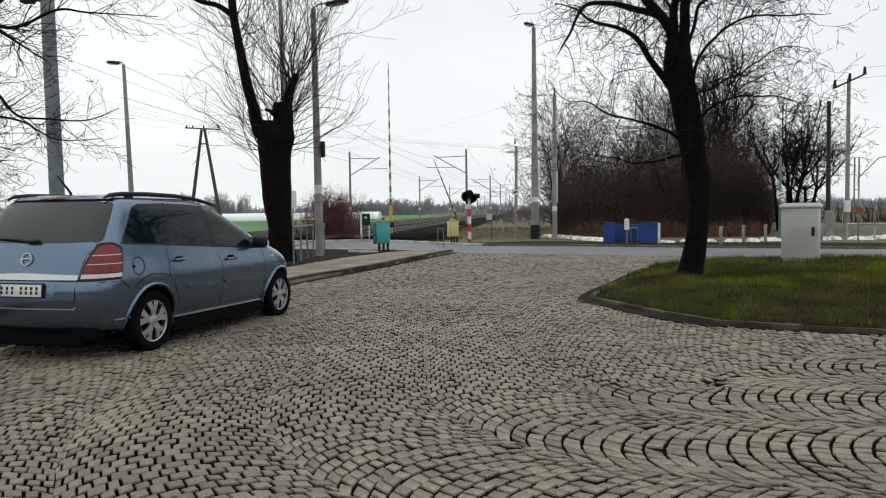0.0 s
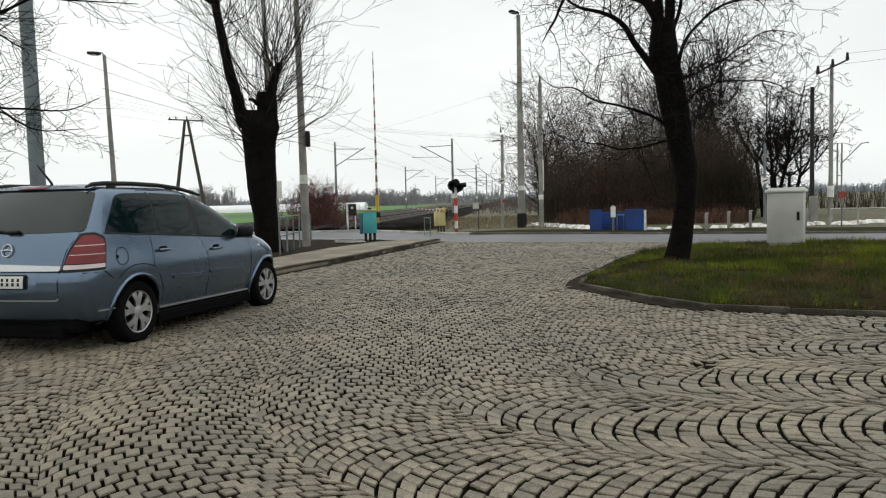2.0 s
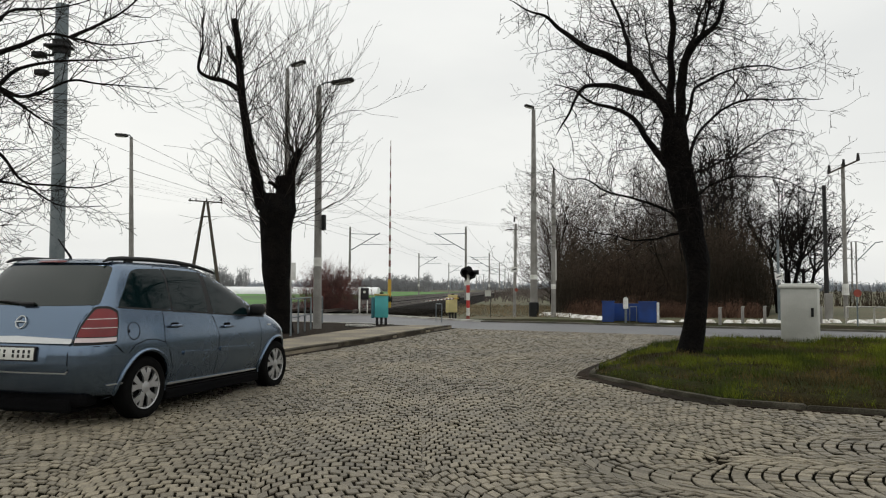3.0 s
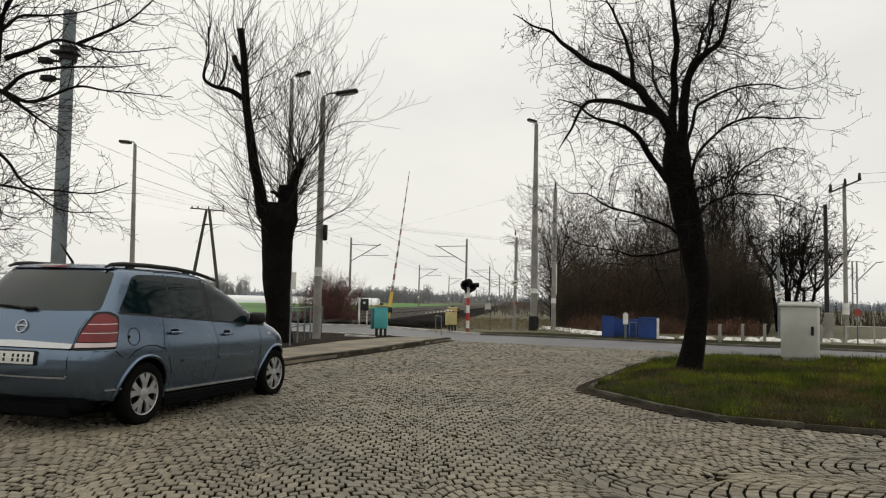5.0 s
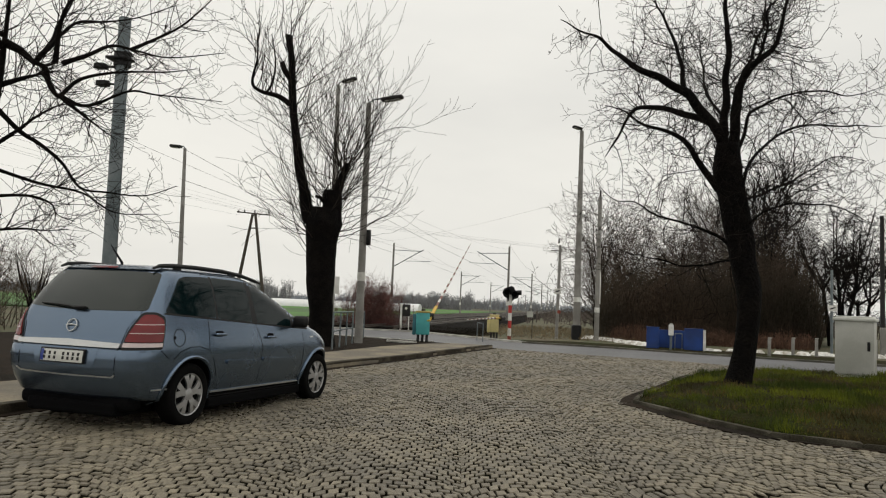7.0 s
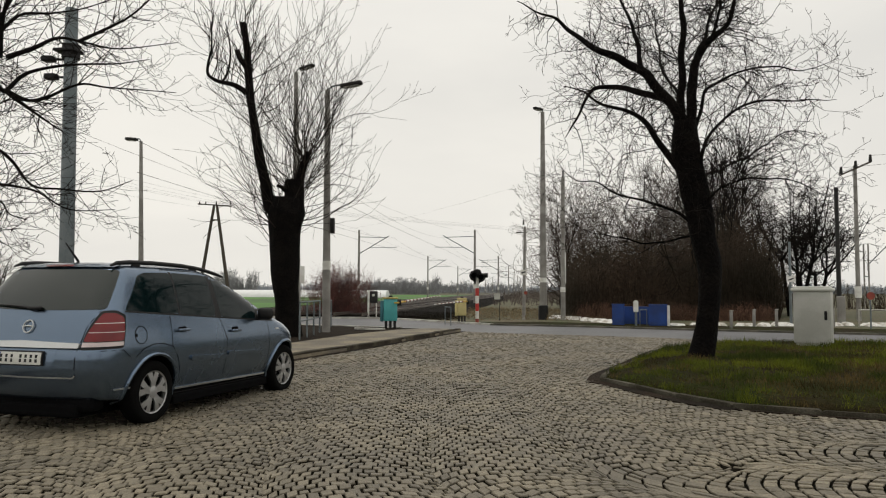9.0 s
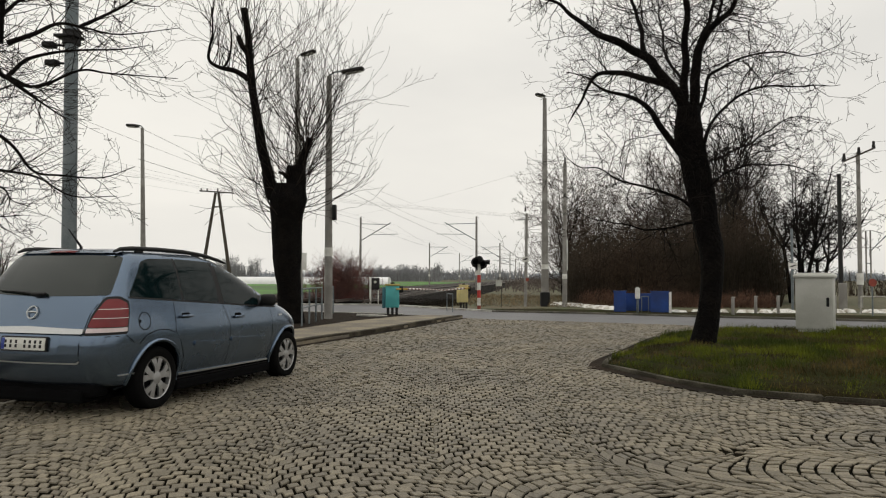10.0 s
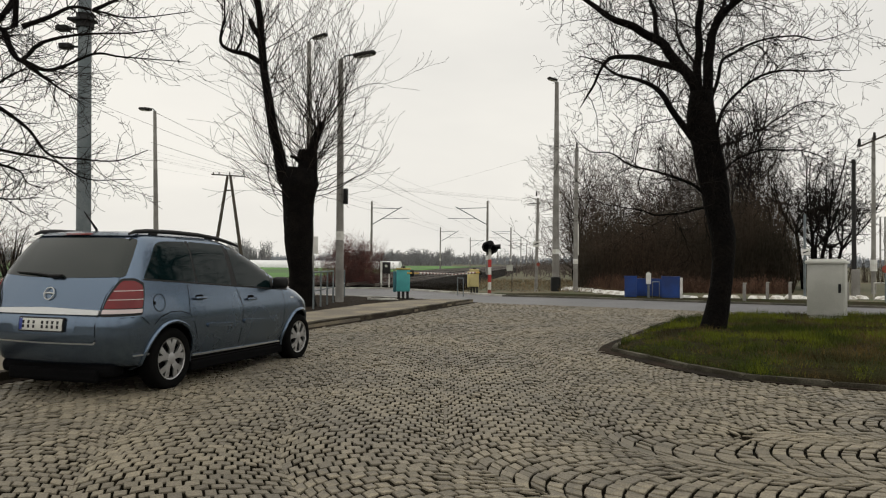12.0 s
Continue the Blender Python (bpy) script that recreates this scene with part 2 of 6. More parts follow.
def slab(bm, outline, z0, z1):
    """A flat plate with the given outline."""
    lo = [bm.verts.new((x, y, z0)) for x, y in outline]
    hi = [bm.verts.new((x, y, z1)) for x, y in outline]
    bm.faces.new(hi)
    bm.faces.new(lo[::-1])
    for i in range(len(lo)):
        j = (i + 1) % len(lo)
        bm.faces.new((lo[i], lo[j], hi[j], hi[i]))
    return bm


def inside(x, y, poly):
    hit, j = False, len(poly) - 1
    for i in range(len(poly)):
        (xi, yi), (xj, yj) = poly[i], poly[j]
        if (yi > y) != (yj > y) and x < (xj - xi) * (y - yi) / (yj - yi) + xi:
            hit = not hit
        j = i
    return hit


def smooth_line(pts, steps=6):
    """A Catmull-Rom curve through points of the plan."""
    P = [Vector(p) for p in pts]
    P = [2 * P[0] - P[1]] + P + [2 * P[-1] - P[-2]]
    out = []
    for i in range(1, len(P) - 2):
        a, b, c, d = P[i - 1:i + 3]
        for k in range(steps):
            t = k / steps
            out.append(0.5 * (2 * b + (c - a) * t + (2 * a - 5 * b + 4 * c - d) * t * t + (3 * b - a - 3 * c + d) * t ** 3))
    return [tuple(p) for p in out + [P[-2]]]


def strip(line, left, z0, z1, bm):
    """A band that follows a line of the plan on its left by the given width."""
    pts = [Vector((*p[:2], 0)) for p in line]
    outer = []
    for i, p in enumerate(pts):
        d = (pts[min(i + 1, len(pts) - 1)] - pts[max(i - 1, 0)]).normalized()
        outer.append(p + Vector((-d.y, d.x, 0)) * left)
    rows = [[bm.verts.new((q.x, q.y, z)) for q, z in ((a, z0), (a, z1), (b, z1), (b, z0))] for a, b in zip(pts, outer)]
    for r, s in zip(rows, rows[1:]):
        for k in range(4):
            bm.faces.new((r[k], r[(k + 1) % 4], s[(k + 1) % 4], s[k]))
    bm.faces.new(rows[0][::-1])
    bm.faces.new(rows[-1])
    return bm


# ---- the plan ----
KERB_LINE = [(-7.0, 0.0), (-5.2, 6.9), (-3.67, 14.4), (-3.12, 16.4), (-2.29, 19.8), (-1.55, 23.0), (-1.07, 25.0)]
ROAD_NEAR = [(60, -2), (40, 7.0), (18, 16.8), (10.7, 20.0), (5.9, 22.2), (2.7, 23.6), (0.2, 24.5), (-1.0, 25.2), (-3.3, 26.1), (-5.4, 27.0), (-7.3, 27.8), (-14, 30.5), (-26, 35)]
ROAD_FAR = [(62, 5), (42, 12.6), (20, 22.0), (13.05, 24.8), (7.0, 27.1), (3.1, 29.0), (-0.2, 30.0), (-2.5, 32.3), (-4.6, 35.0), (-6.4, 36.4), (-9.4, 36.2), (-15, 38.0), (-27, 42.5)]
ISLAND = [(1.95, 11.3), (2.2, 10.8), (2.5, 10.0), (2.84, 9.3), (3.25, 8.7), (3.87, 8.4), (4.77, 8.08), (7.0, 7.4), (10, 6.6), (14, 5.6),
          (17, 12.5), (14, 16.0), (10.4, 19.0), (7.85, 19.5), (5.95, 19.3), (4.7, 18.4), (4.1, 17.5), (3.6, 16.2), (2.9, 14.2), (2.15, 12.2)]
SQUARE = KERB_LINE + [(-0.8, 25.05)] + ROAD_NEAR[::-1][6:11] + [(22, 0), (20, -14), (-10.6, -14)]

# ---- ground ----
bm = bmesh.new()
bmesh.ops.create_grid(bm, x_segments=60, y_segments=60, size=2600)
for v in bm.verts:
    v.co.z = -0.10
single("ground", bm, M_WILD, "rough brown and green winter ground out to the horizon", kind="structure")

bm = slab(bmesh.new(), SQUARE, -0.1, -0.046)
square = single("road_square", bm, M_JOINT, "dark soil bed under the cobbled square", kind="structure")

bm = slab(bmesh.new(), [tuple(p) for p in ROAD_NEAR] + [tuple(p) for p in ROAD_FAR[::-1]], -0.09, -0.006)
single("road", bm, M_ASPHALT, "damp grey asphalt road across the railway", kind="structure")

bm = bmesh.new()
strip(smooth_line(ROAD_FAR[6:], 4), -0.22, -0.09, 0.07, bm)
single("road_kerb", bm, M_KERB_PALE, "pale concrete kerb at the crossing", kind="structure")
bm = bmesh.new()
strip(smooth_line(ROAD_FAR[:7], 4), -0.2, -0.09, 0.06, bm)
single("road_kerb", bm, M_KERB, "dark worn kerb along the far side of the road", kind="structure")

# pavement, soil strip and their kerbs
back = [(-9.0, 0.6), (-7.1, 7.6), (-5.45, 15.0), (-4.8, 18.2), (-4.2, 21.6), (-3.2, 24.6), (-2.3, 25.6)]
bm = slab(bmesh.new(), KERB_LINE + [(-1.2, 25.3), (-1.8, 25.5)] + back[::-1], -0.09, 0.075)
single("pavement", bm, M_PAVE, "worn gravel-grey pavement beside the cobbles", kind="structure")
bm = slab(bmesh.new(), back + [(-3.3, 26.0), (-5.4, 26.9), (-7.3, 27.7), (-12, 29.5), (-15, 20), (-19, 0)], -0.09, 0.06)
single("verge", bm, M_SOIL, "bare dark soil behind the pavement", kind="structure")
bm = bmesh.new()
strip(smooth_line([(-3.3, 26.0), (-5.4, 26.9), (-7.3, 27.7), (-12, 29.6)], 4), -0.16, -0.09, 0.09, bm)
single("verge_kerb", bm, M_KERB_PALE, "pale kerb between soil strip and road", kind="structure")


single("slab", box(bmesh.new(), (0, 0, 0.03), (1.0, 0.34, 0.07), 0, 0.012), M_KERB_PALE, "loose white concrete slab lying on the soil", "slab", m=pose(-4.15, 24.7, 0.055, 0, 3, 35))


def kerb_run(line, name, label, width, top, length, material):
    """Kerb stones laid end to end along a line of the plan."""
    pts = [Vector((*p[:2], 0)) for p in smooth_line(line, 8)]
    root = thing(name, Matrix.Identity(4), label, "kerb", kind="structure")
    start, run = pts[0], 0.0
    i, stones = 0, 0
    while i < len(pts) - 1:
        j, acc = i, 0.0
        while j < len(pts) - 1 and acc < length:
            acc += (pts[j + 1] - pts[j]).length
            j += 1
        a, b = pts[i], pts[j]
        d = (b - a).normalized()
        q = Vector((-d.y, d.x, 0)) * width
        bm = bmesh.new()
        jit = random.uniform(-0.008, 0.008)
        u = d * 0.006
        corners = [a + u, b - u, b - u + q, a + u + q]
        lo = [bm.verts.new((c.x, c.y, -0.09)) for c in corners]
        mid = [bm.verts.new((c.x, c.y, top - 0.02 + jit)) for c in corners]
        cen = sum(corners, Vector()) / 4
        hi = []
        for c in corners:
            k = c + (cen - c).normalized() * 0.028
            hi.append(bm.verts.new((k.x, k.y, top + jit + random.uniform(-0.004, 0.004))))
        for k in range(4):
            n = (k + 1) % 4
            bm.faces.new((lo[k], lo[n], mid[n], mid[k]))
            bm.faces.new((mid[k], mid[n], hi[n], hi[k]))
        bm.faces.new(hi)
        part("kerbstone", bm, material, root)
        i = j
        stones += 1
    return root


kerb_run(KERB_LINE, "pavement_kerb", "grey concrete kerbstones along the pavement", 0.16, 0.11, 0.95, M_KERB_DARK)
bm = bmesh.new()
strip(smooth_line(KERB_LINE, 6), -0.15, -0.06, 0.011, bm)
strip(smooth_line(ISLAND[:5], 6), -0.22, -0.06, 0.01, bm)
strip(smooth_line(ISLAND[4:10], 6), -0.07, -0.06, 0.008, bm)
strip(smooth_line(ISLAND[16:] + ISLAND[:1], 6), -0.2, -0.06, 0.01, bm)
single("gutter", bm, M_SOIL, "dark soil-coloured strip along the foot of the kerbs", kind="structure")
kerb_run(ISLAND[:10], "island_kerb", "worn concrete kerb round the grass island", 0.09, 0.062, 0.9, M_KERB_ISLE)
kerb_run(ISLAND[12:] + ISLAND[:1], "island_kerb", "worn concrete kerb round the grass island", 0.09, 0.062, 0.9, M_KERB_ISLE)

# grass island: gently domed turf
bm = bmesh.new()
pts = [Vector((*p, 0)) for p in ISLAND]
cx, cy = 9.0, 12.6
rings = []
for k, f in enumerate((0.985, 0.93, 0.85, 0.7, 0.5, 0.3, 0.12)):
    z = (0.06, 0.13, 0.18, 0.22, 0.24, 0.25, 0.25)[k]
    rings.append([bm.verts.new((cx + (p.x - cx) * f, cy + (p.y - cy) * f, z + 0.02 * noise.noise(Vector((p.x * f, p.y * f, 3))))) for p in pts])
for a, b in zip(rings, rings[1:]):
    for k in range(len(pts)):
        n = (k + 1) % len(pts)
        bm.faces.new((a[k], a[n], b[n], b[k]))
bm.faces.new(rings[-1])
base = [bm.verts.new((v.co.x, v.co.y, -0.09)) for v in rings[0]]
for k in range(len(pts)):
    n = (k + 1) % len(pts)
    bm.faces.new((base[k], base[n], rings[0][n], rings[0][k]))
single("grass_island", bm, M_GRASS, "mown winter grass island, green and brown, inside a kerb", kind="structure", smooth=180)


def island_z(x, y):
    """Height of the turf, from how far in the point lies between the middle and the edge."""
    best = 0.0
    for f in (0.985, 0.93, 0.85, 0.7, 0.5, 0.3, 0.12):
        poly = [(cx + (p[0] - cx) * f, cy + (p[1] - cy) * f) for p in ISLAND]
        if inside(x, y, poly):
            best = {0.985: 0.06, 0.93: 0.13, 0.85: 0.18, 0.7: 0.22, 0.5: 0.24, 0.3: 0.25, 0.12: 0.25}[f]
    return best


# ---- the car ----
# heights with rear end, front end, half width, rear and front corner radius; x runs forward from the rear axle
SLICES = [
    (0.15, -0.2, 3.15, 0.75, 0.10, 0.48), (0.24, -0.3, 3.25, 0.80, 0.12, 0.56), (0.30, -0.68, 3.3, 0.805, 0.28, 0.6), (0.34, -0.735, 3.34, 0.826, 0.30, 0.64),
    (0.46, -0.795, 3.38, 0.864, 0.30, 0.68), (0.58, -0.825, 3.39, 0.891, 0.30, 0.70), (0.70, -0.825, 3.38, 0.902, 0.30, 0.70),
    (0.765, -0.812, 3.35, 0.903, 0.30, 0.70), (0.80, -0.785, 3.33, 0.901, 0.28, 0.70), (0.86, -0.768, 3.25, 0.896, 0.27, 0.70),
    (0.93, -0.750, 3.10, 0.887, 0.26, 0.68), (0.99, -0.733, 2.88, 0.877, 0.25, 0.62), (1.05, -0.714, 2.62, 0.863, 0.25, 0.54),
    (1.12, -0.688, 2.43, 0.844, 0.25, 0.48), (1.22, -0.638, 2.20, 0.813, 0.25, 0.44), (1.32, -0.58, 1.98, 0.780, 0.24, 0.42),
    (1.42, -0.51, 1.75, 0.745, 0.23, 0.40), (1.50, -0.45, 1.55, 0.708, 0.22, 0.38), (1.555, -0.405, 1.38, 0.675, 0.22, 0.36),
    (1.59, -0.365, 1.20, 0.635, 0.22, 0.34), (1.615, -0.31, 1.00, 0.57, 0.20, 0.30), (1.63, -0.22, 0.85, 0.46, 0.18, 0.26),
    (1.64, -0.08, 0.66, 0.30, 0.14, 0.18)]
SZ = [s[0] for s in SLICES]


def section(z):
    """Rear end, front end, half width and corner radii of the body at a height."""
    return [float(np.interp(z, SZ, [s[k] for s in SLICES])) for k in range(1, 6)]


def bow(x):
    return 1 - 0.028 * ((x - 1.25) / 2.0) ** 2


def side_point(x, z, out=0.0):
    """A point on the right-hand side of the body, a little proud of it; bends round the rear corner."""
    xr, xf, hw, rr, rf = section(z)
    w = hw * bow(x)
    if x < xr + rr:
        t = max(-1.0, min(0.0, (x - xr - rr) / rr))
        w = w - rr + rr * math.sqrt(max(0.0, 1 - t * t))
    elif x > xf - rf:
        t = max(0.0, min(1.0, (x - xf + rf) / rf))
        w = w - rf + rf * math.sqrt(max(0.0, 1 - t * t))
    return Vector((x, -w - out, z))


def around(a, z, out=0.0):
    """A point of the rear, a metres along the skin to the right from the middle; bends round onto the side."""
    xr, xf, hw, rr, rf = section(z)
    sgn, a = (1, a) if a >= 0 else (-1, -a)
    w = hw * bow(xr + rr)
    flat = w - rr
    dome = 0.035 * (min(a, flat) / max(flat, 0.01)) ** 2
    if a <= flat:
        p, n = Vector((xr + dome, a, z)), Vector((-1, 0, 0))
    elif a <= flat + rr * math.pi / 2:
        t = (a - flat) / rr
        p = Vector((xr + 0.035 * (1 - t / 1.571) + rr * (1 - math.cos(t)), flat + rr * math.sin(t), z))
        n = Vector((-math.cos(t), math.sin(t), 0))
    else:
        x = xr + rr + a - flat - rr * math.pi / 2
        p, n = Vector((x, hw * bow(x), z)), Vector((0, 1, 0))
    p += n * out
    return Vector((p.x, -sgn * p.y, p.z))


def ring_at(z, n_side=26, n_corner=7, n_rear=6):
    """The closed outline of the body at a height."""
    xr, xf, hw, rr, rf = section(z)
    half = []
    w = hw * bow(xr + rr)
    flat = w - rr
    for k in range(n_rear):
        half.append(around(flat * k / n_rear, z))
    for k in range(n_corner):
        half.append(around(flat + rr * math.pi / 2 * k / n_corner, z))
    x0, x1 = xr + rr, xf - rf
    for k in range(n_side):
        half.append(side_point(x0 + (x1 - x0) * k / n_side, z))
    we = hw * bow(x1)
    for k in range(n_corner + 1):
        t = math.pi / 2 * k / n_corner
        half.append(Vector((x1 + rf * math.sin(t), -(we - rf + rf * math.cos(t)), z)))
    for k in range(1, 5):
        half.append(Vector((xf, -(we - rf) * (1 - k / 4), z)))
    other = [Vector((p.x, -p.y, p.z)) for p in half[1:-1]][::-1]
    return half + other


def panel(bm, poly, mapper, out=0.004, step=0.07, thick=0.012):
    """A thin shaped piece laid on the body; poly is given in the mapper's own two coordinates."""
    tmp = bmesh.new()
    tmp.faces.new([tmp.verts.new((u, v, 0)) for u, v in poly])
    for axis in (0, 1):
        lo, hi = min(p[axis] for p in poly), max(p[axis] for p in poly)
        n = int((hi - lo) / step)
        for k in range(1, n + 1):
            co, no = [0, 0, 0], [0, 0, 0]
            co[axis], no[axis] = lo + (hi - lo) * k / (n + 1), 1
            bmesh.ops.bisect_plane(tmp, geom=tmp.verts[:] + tmp.edges[:] + tmp.faces[:], plane_co=co, plane_no=no)
    tmp.verts.index_update()
    top = [bm.verts.new(mapper(v.co.x, v.co.y, out)) for v in tmp.verts]
    low = [bm.verts.new(mapper(v.co.x, v.co.y, out - thick)) for v in tmp.verts]
    for f in tmp.faces:
        bm.faces.new([top[v.index] for v in f.verts])
    for e in tmp.edges:
        if len(e.link_faces) == 1:
            a, b = (v.index for v in e.verts)
            bm.faces.new((top[a], top[b], low[b], low[a]))
    tmp.free()
    return bm


def rounded(poly, r=0.05, n=4):
    """A polygon with its corners rounded."""
    out = []
    for i, p in enumerate(poly):
        p = Vector(p)
        a, b = Vector(poly[i - 1]), Vector(poly[(i + 1) % len(poly)])
        ra, rb = min(r, (a - p).length * 0.45), min(r, (b - p).length * 0.45)
        s, e = p + (a - p).normalized() * ra, p + (b - p).normalized() * rb
        for k in range(n + 1):
            t = k / n
            out.append(tuple((1 - t) ** 2 * s + 2 * t * (1 - t) * p + t * t * e))
    return out


def groove(bm, line, mapper, width=0.007, out=0.002):
    """A thin dark joint or drawn crease along a line on the body."""
    for (u0, v0), (u1, v1) in zip(line, line[1:]):
        n = max(1, int(math.hypot(u1 - u0, v1 - v0) / 0.08))
        d = Vector((u1 - u0, v1 - v0)).normalized() * width / 2
        for k in range(n):
            a, b = k / n, (k + 1) / n
            q = []
            for t, s in ((a, 1), (b, 1), (b, -1), (a, -1)):
                q.append(bm.verts.new(mapper(u0 + (u1 - u0) * t - d.y * s, v0 + (v1 - v0) * t + d.x * s, out)))
            bm.faces.new(q)
    return bm


def left(mapper):
    return lambda u, v, out=0.0: (lambda p: Vector((p.x, -p.y, p.z)))(mapper(u, v, out))


def wheel(car, x, side):
    """A road wheel: tyre, alloy rim with five forked spokes, black disc for the shade behind."""
    w = new("wheel")
    w.empty_display_size = 0.1
    w.parent = car
    w.matrix_basis = pose(x, side * 0.775, 0.318, 0, 0, 0 if side < 0 else 180)
    bm = bmesh.new()
    prof = [(0.205, -0.085), (0.235, -0.100), (0.285, -0.104), (0.306, -0.092), (0.317, -0.07), (0.319, 0.0), (0.317, 0.07), (0.3, 0.095), (0.22, 0.09)]
    rows = [[bm.verts.new((r * math.cos(a), y, r * math.sin(a))) for r, y in prof] for a in (2 * math.pi * k / 40 for k in range(40))]
    for i in range(40):
        for k in range(len(prof) - 1):
            bm.faces.new((rows[i][k], rows[i - 1][k], rows[i - 1][k + 1], rows[i][k + 1]))
    part("tyre", bm, M_RUBBER, w, "", 40)
    bm = bmesh.new()
    prof = [(0.2, -0.06), (0.204, -0.088), (0.216, -0.094), (0.217, -0.08), (0.21, 0.06)]
    rows = [[bm.verts.new((r * math.cos(a), y, r * math.sin(a))) for r, y in prof] for a in (2 * math.pi * k / 40 for k in range(40))]
    for i in range(40):
        for k in range(len(prof) - 1):
            bm.faces.new((rows[i][k], rows[i - 1][k], rows[i - 1][k + 1], rows[i][k + 1]))
    for s in range(5):
        c = math.radians(90 + 72 * s)
        for sgn in (-1, 1):
            a0, a1 = c + sgn * 0.10, c + sgn * 0.27
            pts = [(0.045, a0 - sgn * 0.1, -0.086), (0.11, c + sgn * 0.13, -0.094), (0.2, a1, -0.086)]
            wd = (0.030, 0.026, 0.034)
            q = []
            for (r, a, y), d in zip(pts, wd):
                t = Vector((-math.sin(a), 0, math.cos(a))) * d
                p = Vector((r * math.cos(a), y, r * math.sin(a)))
                q.append([bm.verts.new(v) for v in (p - t, p + t, p + t * 0.8 + Vector((0, 0.025, 0)), p - t * 0.8 + Vector((0, 0.025, 0)))])
            for u, v in zip(q, q[1:]):
                for k in range(4):
                    bm.faces.new((u[k], u[(k + 1) % 4], v[(k + 1) % 4], v[k]))
    tube(bm, [(0, -0.097, 0), (0, -0.09, 0), (0, -0.04, 0)], [0.03, 0.062, 0.065], 16)
    part("rim", bm, M_RIM, w, "silver five-spoke alloy rim", 35)
    # solid black disc stands in for the shade behind the spokes
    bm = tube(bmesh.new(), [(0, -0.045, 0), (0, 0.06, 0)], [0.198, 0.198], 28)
    part("spoke_shade_disc", bm, M_UNDER, w, "black disc in place of the shaded hollow behind the spokes", 40)
    return w


def build_car(m):
    car = thing("car", m, "steel-blue metallic family estate car parked at the kerb", "car")
    # painted shell, with round openings for the wheels
    bm = bmesh.new()
    zs = sorted({z for z in SZ} | {0.29, 0.4, 0.52, 0.62, 0.682, 0.8, 0.875, 0.94, 1.11, 1.21, 1.325, 1.43, 1.515, 1.565, 1.598, 1.618})
    rings = [[bm.verts.new(p) for p in ring_at(z)] for z in zs]
    for a, b in zip(rings, rings[1:]):
        for k in range(len(a)):
            n = (k + 1) % len(a)
            bm.faces.new((a[k], a[n], b[n], b[k]))
    bm.faces.new(rings[0][::-1])
    bm.faces.new(rings[-1])
    shell = new("body", finish(bm, "body", [M_PAINT, M_UNDER]))
    cutters = []
    for x in (0.0, 2.70):
        for s in (-1, 1):
            cb = tube(bmesh.new(), [(x, s * 0.52, 0.325), (x, s * 1.05, 0.325)], [0.362, 0.362], 40)
            c = new("cutter", finish(cb, "cutter", [M_PAINT, M_UNDER]))
            for f in c.data.polygons:
                f.material_index = 1
            cutters.append(c)
            mod = shell.modifiers.new("arch", "BOOLEAN")
            mod.object, mod.operation, mod.solver = c, "DIFFERENCE", "EXACT"
    bpy.context.view_layer.update()
    done = bpy.data.meshes.new_from_object(shell.evaluated_get(bpy.context.evaluated_depsgraph_get()))
    shell.modifiers.clear()
    shell.data = done
    for c in cutters:
        bpy.data.objects.remove(c)
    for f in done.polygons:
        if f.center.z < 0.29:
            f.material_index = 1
    done.shade_smooth()
    done.set_sharp_from_angle(angle=radians(38))
    shell.parent = car
    tagged(shell, "steel-blue metallic painted body")

    both = ((side_point, -1), (left(side_point), 1))
    for sp, s in both:
        # side glass: rear quarter, rear door, front door
        for poly in ([(-0.40, 1.15), (0.405, 1.105), (0.425, 1.546), (0.02, 1.534), (-0.10, 1.50), (-0.25, 1.32)],
                     [(0.435, 1.103), (1.07, 1.062), (1.075, 1.530), (0.455, 1.547)],
                     [(1.175, 1.055), (1.92, 1.012), (1.965, 1.16), (1.95, 1.27), (1.80, 1.375), (1.44, 1.48), (1.155, 1.524)]):
            part("side_window", panel(bmesh.new(), rounded(poly, 0.05), sp, 0.004), M_GLASS, car, "dark tinted side window", 30)
        part("window_trim", panel(bmesh.new(), [(0.40, 1.10), (0.44, 1.10), (0.46, 1.55), (0.42, 1.55)], sp, 0.003), M_BLACK, car, "", 30)
        part("window_trim", panel(bmesh.new(), [(1.065, 1.06), (1.18, 1.055), (1.16, 1.525), (1.07, 1.53)], sp, 0.003), M_BLACK, car, "", 30)
        part("window_trim", panel(bmesh.new(), [(1.93, 1.0), (2.36, 0.985), (2.22, 1.09), (1.97, 1.26)], sp, 0.003), M_BLACK, car, "", 30)
        bm = groove(bmesh.new(), [(-0.40, 1.142), (0.17, 1.108), (1.09, 1.052), (1.95, 0.998), (2.36, 0.98)], sp, 0.016, 0.005)
        part("belt_trim", bm, M_BLACK, car)
        # door joints; the last line shades in the crease over the rear arch
        def groove_line(line, width=0.007):
            part("joint_or_crease_shade", groove(bmesh.new(), line, sp, width), M_UNDER, car)

        groove_line([(0.25, 1.10), (0.25, 0.78), (0.34, 0.66), (0.42, 0.50), (0.44, 0.36)])
        groove_line([(1.13, 1.05), (1.26, 0.8), (1.27, 0.36)])
        groove_line([(2.20, 0.98), (2.26, 0.8), (2.26, 0.5), (2.22, 0.34)])
        groove_line([(0.3, 1.555), (0.32, 1.575), (0.9, 1.57), (1.3, 1.52), (1.75, 1.42)], 0.006)
        groove_line([(-0.70, 0.775), (-0.48, 0.775), (-0.38, 0.70)])
